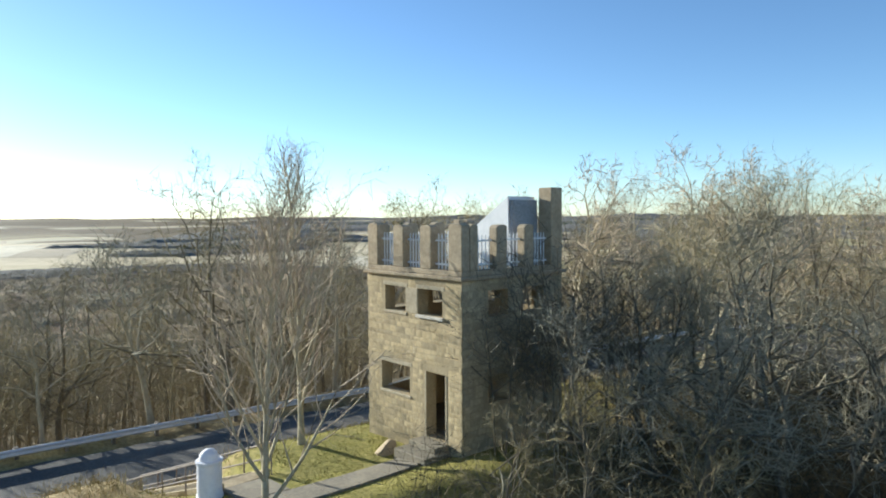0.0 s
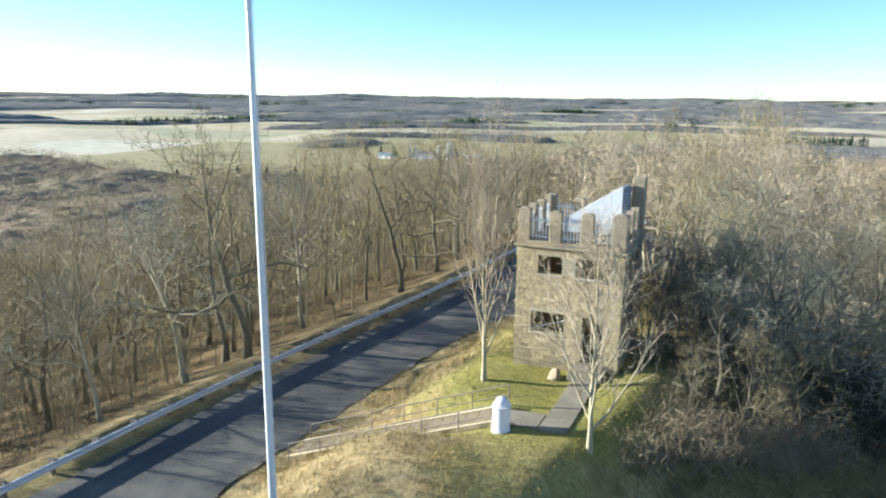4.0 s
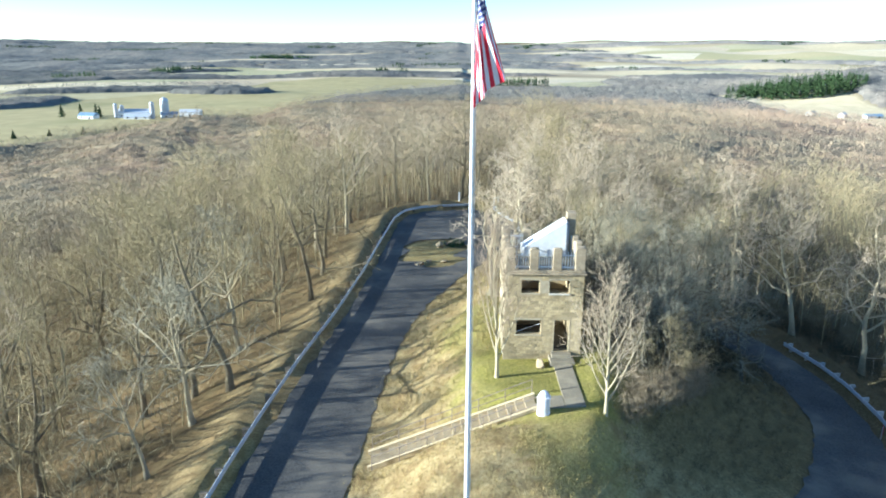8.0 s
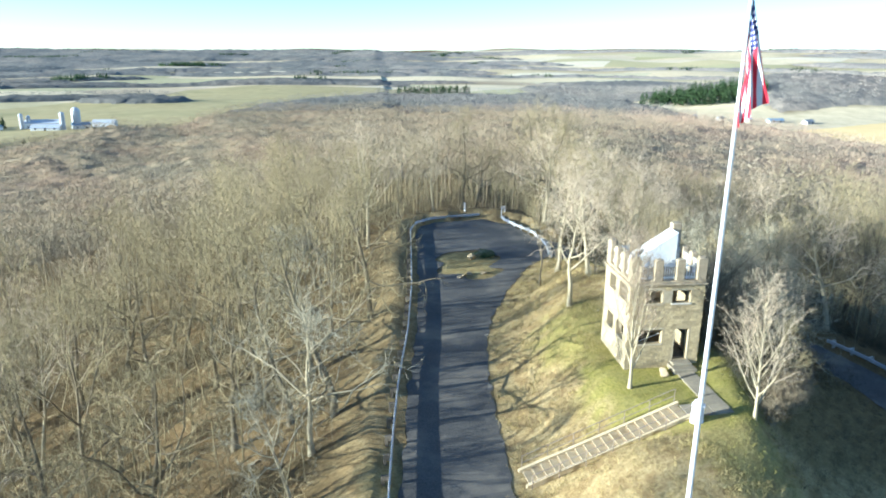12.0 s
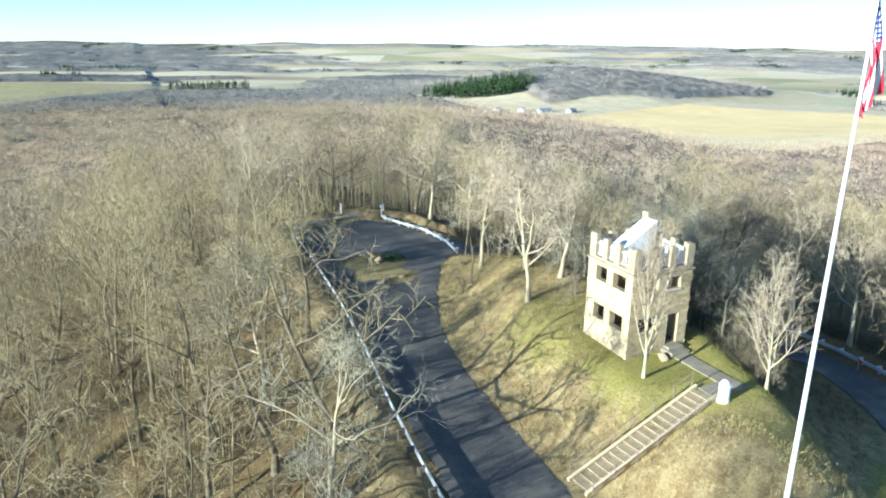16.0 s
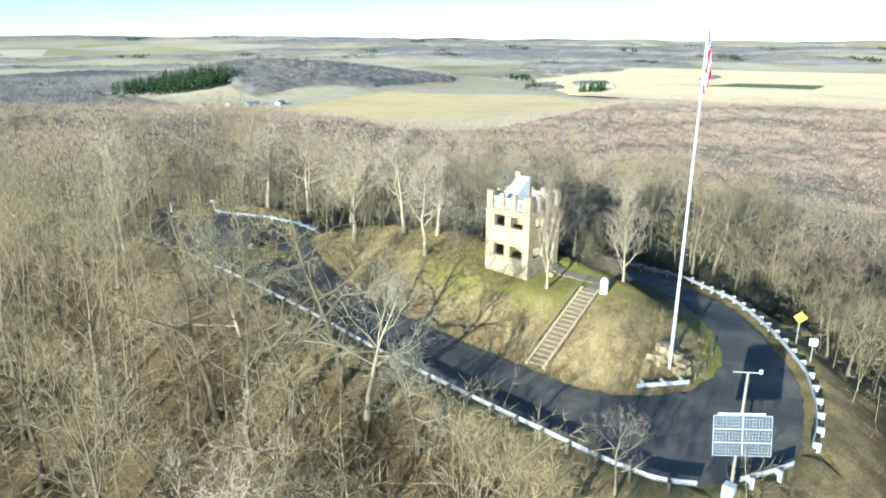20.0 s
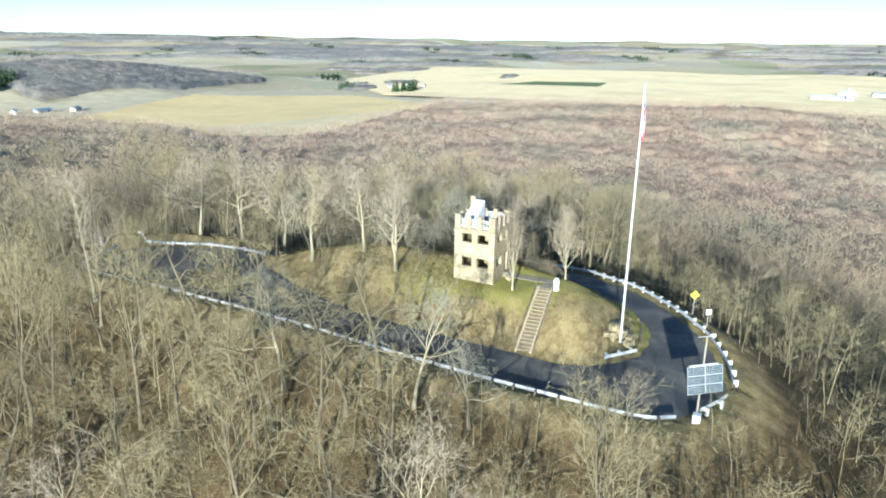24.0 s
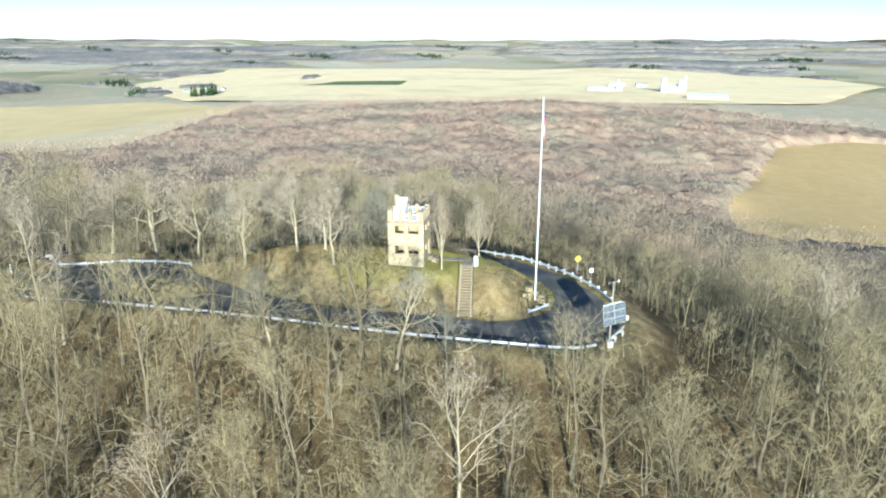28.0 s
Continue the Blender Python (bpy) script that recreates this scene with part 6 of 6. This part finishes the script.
def clump(seed, r=9.0, h=13.0, n=26):
    """A rough crown mass of many thin upright wedges, for conifers over a kilometre off."""
    g = np.random.RandomState(seed)
    out = []
    for k in range(n):
        a, d = g.rand() * math.tau, r * math.sqrt(g.rand())
        b = np.array([d * math.cos(a), d * math.sin(a), 0.0])
        out.append(spike(b, b + [g.randn() * 1.5, g.randn() * 1.5, h * (0.65 + 0.5 * g.rand())], 2.2))
    return merged(out)


def distant_woods():
    canopy("valley_canopy", 3.9, 1350, lambda x, y: in_valley(x, y) & (np.hypot(x + 14, y + 2) > 165), 2.6, 0.5, 0.28, M_INNER, "unbroken leafless brown canopy on the lower hills", 91, 9.5, 2.4)
    north = lambda x, y: ~in_valley(x, y) & (y > -0.75 * x - 900) & (y > -1500)
    canopy("farther_woods", 9.5, 2150, lambda x, y: north(x, y) & (np.hypot(x, y) < 2100), 3.6, 0.6, 0.12, M_FARSHADE, "grey-brown leafless woods beyond the valley", 92, 13.0, 2.2)
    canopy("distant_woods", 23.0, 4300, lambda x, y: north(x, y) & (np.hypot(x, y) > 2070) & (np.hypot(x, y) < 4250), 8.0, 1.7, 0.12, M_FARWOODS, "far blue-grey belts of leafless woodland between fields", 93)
    x, y, big = crown_seeds(13.0, -1600, 1600)
    ok = north(x, y) & (np.hypot(x, y) < 1520) & (y > 200) & (woods(x, y) > 0.5)
    x, y, big, g = x[ok], y[ok], big[ok], np.random.RandomState(9)
    v, t = stand([sliver_dome(s, 13.5, 34, 0.17) for s in (55, 56, 57)], x, y, height(x, y) - 0.3, g.rand(len(x)) * math.tau, 0.75 + 0.5 * big)
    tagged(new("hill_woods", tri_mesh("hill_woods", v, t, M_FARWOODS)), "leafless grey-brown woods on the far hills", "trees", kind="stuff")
    x, y, r = scatter(34.0, -4300, 4300, 8)
    d = np.hypot(x, y)
    ok = (d > 950) & ((d > 1380) | (np.abs(x) > 950)) & (d < 4200) & (woods(x, y) > 0.55) & (y > -0.75 * x - 900) & (y > -1500) & (waves(x, y, 420, 61) > 0.75)
    x, y = x[ok], y[ok]
    wood_mesh("distant_conifers", [clump(s, 15, 15, 18) for s in (4, 5)], x, y, r, 0.8, 1.2, M_FIR, "far dark green conifer plantations")


distant_woods()

# ---- farms in the valley ----
def barn(x, y, w, d, h, turn, roof, label, name="barn", wall=M_WHITE):
    z = zat(x, y)
    b = tagged(empty(name, x, y, z, turn), label, "building", "farm buildings")
    box_part("wall", (-w / 2, -d / 2, -1), (w / 2, d / 2, h), wall, b)
    bm = bmesh.new()
    e, r = 0.6, d * 0.3
    v = [bm.verts.new((sx * (w / 2 + e), y0, z0)) for sx in (-1, 1) for y0, z0 in ((-d / 2 - e, h - 0.1), (0, h + r), (d / 2 + e, h - 0.1))]
    for f in ((0, 1, 4, 3), (1, 2, 5, 4), (0, 3, 5, 2), (0, 2, 1), (3, 4, 5)):
        bm.faces.new([v[i] for i in f])
    part("roof", bm, roof, b)
    for k in range(max(2, int(w / 7))):
        xx = -w / 2 + (k + 0.5) * w / max(2, int(w / 7))
        box_part("door" if k % 3 == 1 else "window", (xx - 1.0, -d / 2 - 0.08, 0.2 if k % 3 == 1 else 1.4), (xx + 1.0, -d / 2 - 0.01, 2.9), M_BLACK, b)
    return b


def silo(x, y, r, h, label):
    s = tagged(empty("silo", x, y, zat(x, y)), label, "silo", "silos")
    bm = bmesh.new()
    lathe(bm, [(r, -1), (r, h)], 20)
    part("drum", bm, M_SILO, s)
    bm = bmesh.new()
    lathe(bm, [(r * 1.03, h + 0.01), (r * 0.85, h + r * 0.45), (r * 0.5, h + r * 0.75), (r * 0.1, h + r * 0.9)], 20)
    part("dome", bm, M_BARNROOF, s)
    return s


barn(-348, 690, 34, 11, 6, 4, M_BARNROOF, "long white dairy barn with a grey metal roof")
barn(-338, 672, 26, 10, 3, 4, M_BARNROOF, "low white milking shed beside the silos")
barn(-293, 700, 22, 9, 5, 0, M_BARNROOF, "white machine shed at the edge of the farmyard")
barn(-310, 684, 16, 9, 4, 30, M_BLUEROOF, "small blue-roofed farm shed beside the silos")
barn(-392, 676, 18, 10, 4, -10, M_BLUEROOF, "blue-roofed farmhouse among evergreens", "farmhouse")
silo(-366, 683, 1.9, 14, "slim pale concrete silo")
silo(-361, 687, 1.9, 12, "slim pale concrete silo")
silo(-324, 676, 2.4, 15.5, "tall pale concrete silo")
silo(-314, 684, 4.2, 17.5, "broad grey silo with a domed top")
# farm on the eastern skyline
barn(1262, -104, 58, 13, 4, 84, M_BARNROOF, "long low white barn on the eastern skyline")
barn(1250, -222, 26, 16, 9, 80, M_BARNROOF, "large grey barn between silos on the eastern skyline")
barn(1120, -262, 62, 16, 4, 78, M_BARNROOF, "long pale-roofed shed on the eastern skyline")
barn(1420, -140, 30, 12, 5, 70, M_BARNROOF, "pale farm building on the eastern skyline")
barn(1430, -190, 22, 12, 5, 95, M_GREYBOARD, "grey farm building on the eastern skyline")
silo(1250, -128, 3.2, 19, "pale silo on the eastern skyline")
silo(1246, -134, 2.6, 15, "short pale silo on the eastern skyline")
silo(1238, -208, 5.5, 22, "broad grey grain bin on the eastern skyline")
silo(1240, -238, 5, 20, "broad grey grain bin on the eastern skyline")
silo(1246, -246, 2.6, 27, "tall slim silo on the eastern skyline")
# houses in the hollow to the north-east, and a farmstead in the wide fields
for k, (x, y, s) in enumerate([(352, 792, 12), (372, 778, 10), (398, 760, 14), (425, 745, 20), (455, 738, 26), (490, 728, 18), (1150, 640, 20), (1120, 660, 14), (1165, 610, 16), (1195, 655, 22)]):
    barn(x, y, s * 0.75, 7.5, 3, 17 * k % 60, (M_BARNROOF, M_BLUEROOF, M_GREYBOARD)[k % 3], "small pale house in the valley", "house", M_SIDING)


def conifer(x, y, tall, wide, label, seed):
    g = np.random.RandomState(seed)
    c = tagged(empty("conifer", x, y, zat(x, y)), label, "tree", "valley conifers")
    rod_part("trunk", (0, 0, -0.5), (0, 0, tall * 0.9), 0.25, M_BARK, c, 0.05, 6)
    n = 170
    f = g.rand(n) ** 0.8
    a = np.stack([0 * f, 0 * f, tall * (0.08 + 0.88 * f)], 1)
    ang = g.rand(n) * math.tau
    rr = wide * (1 - f) * (0.7 + 0.5 * g.rand(n)) + 0.3
    b = a + np.stack([np.cos(ang) * rr, np.sin(ang) * rr, -0.25 * rr], 1)
    v, t = slivers(a, b, 0.55, g)
    under(new("foliage", tri_mesh("foliage", v, t, M_FIR)), c)


for k, (x, y, h) in enumerate([(-428, 690, 15), (-404, 684, 17), (-396, 700, 15), (-388, 692, 13)]):
    conifer(x, y, h, 5.0, "dark green spruce beside the farmhouse", 100 + k)
for k in range(9):
    conifer(-470 + k * 20, 430 + k * 17, 6 + k % 3, 3.4, "small evergreen in a row across the pasture", 120 + k)


def plantation(cx, cy, rx, ry, n, label, seed):
    """A close stand of pines seen from far."""
    g = np.random.RandomState(seed)
    a, d = g.rand(n) * math.tau, np.sqrt(g.rand(n))
    x, y = cx + rx * d * np.cos(a), cy + ry * d * np.sin(a)
    kinds = []
    for s in (1, 2):
        q = np.random.RandomState(seed + s)
        f = q.rand(26)
        p = np.stack([0 * f, 0 * f, 17 * (0.1 + 0.9 * f)], 1)
        b = q.rand(26) * math.tau
        w = 4.2 * (1.05 - f)
        kinds.append(slivers(p, p + np.stack([np.cos(b) * w, np.sin(b) * w, -0.2 * w], 1), 1.1, q))
    v, t = stand(kinds, x, y, height(x, y), g.rand(n) * math.tau, 0.8 + 0.4 * g.rand(n))
    tagged(new("pine_plantation", tri_mesh("pine_plantation", v, t, M_FIR)), label, "trees", kind="stuff")


plantation(450, 915, 92, 46, 480, "dense green pine plantation above the valley houses", 7)
plantation(95, 1285, 72, 24, 200, "dark belt of pines beyond the pasture", 8)
plantation(1050, 585, 40, 22, 60, "dark clump of evergreens beside the farmstead", 9)
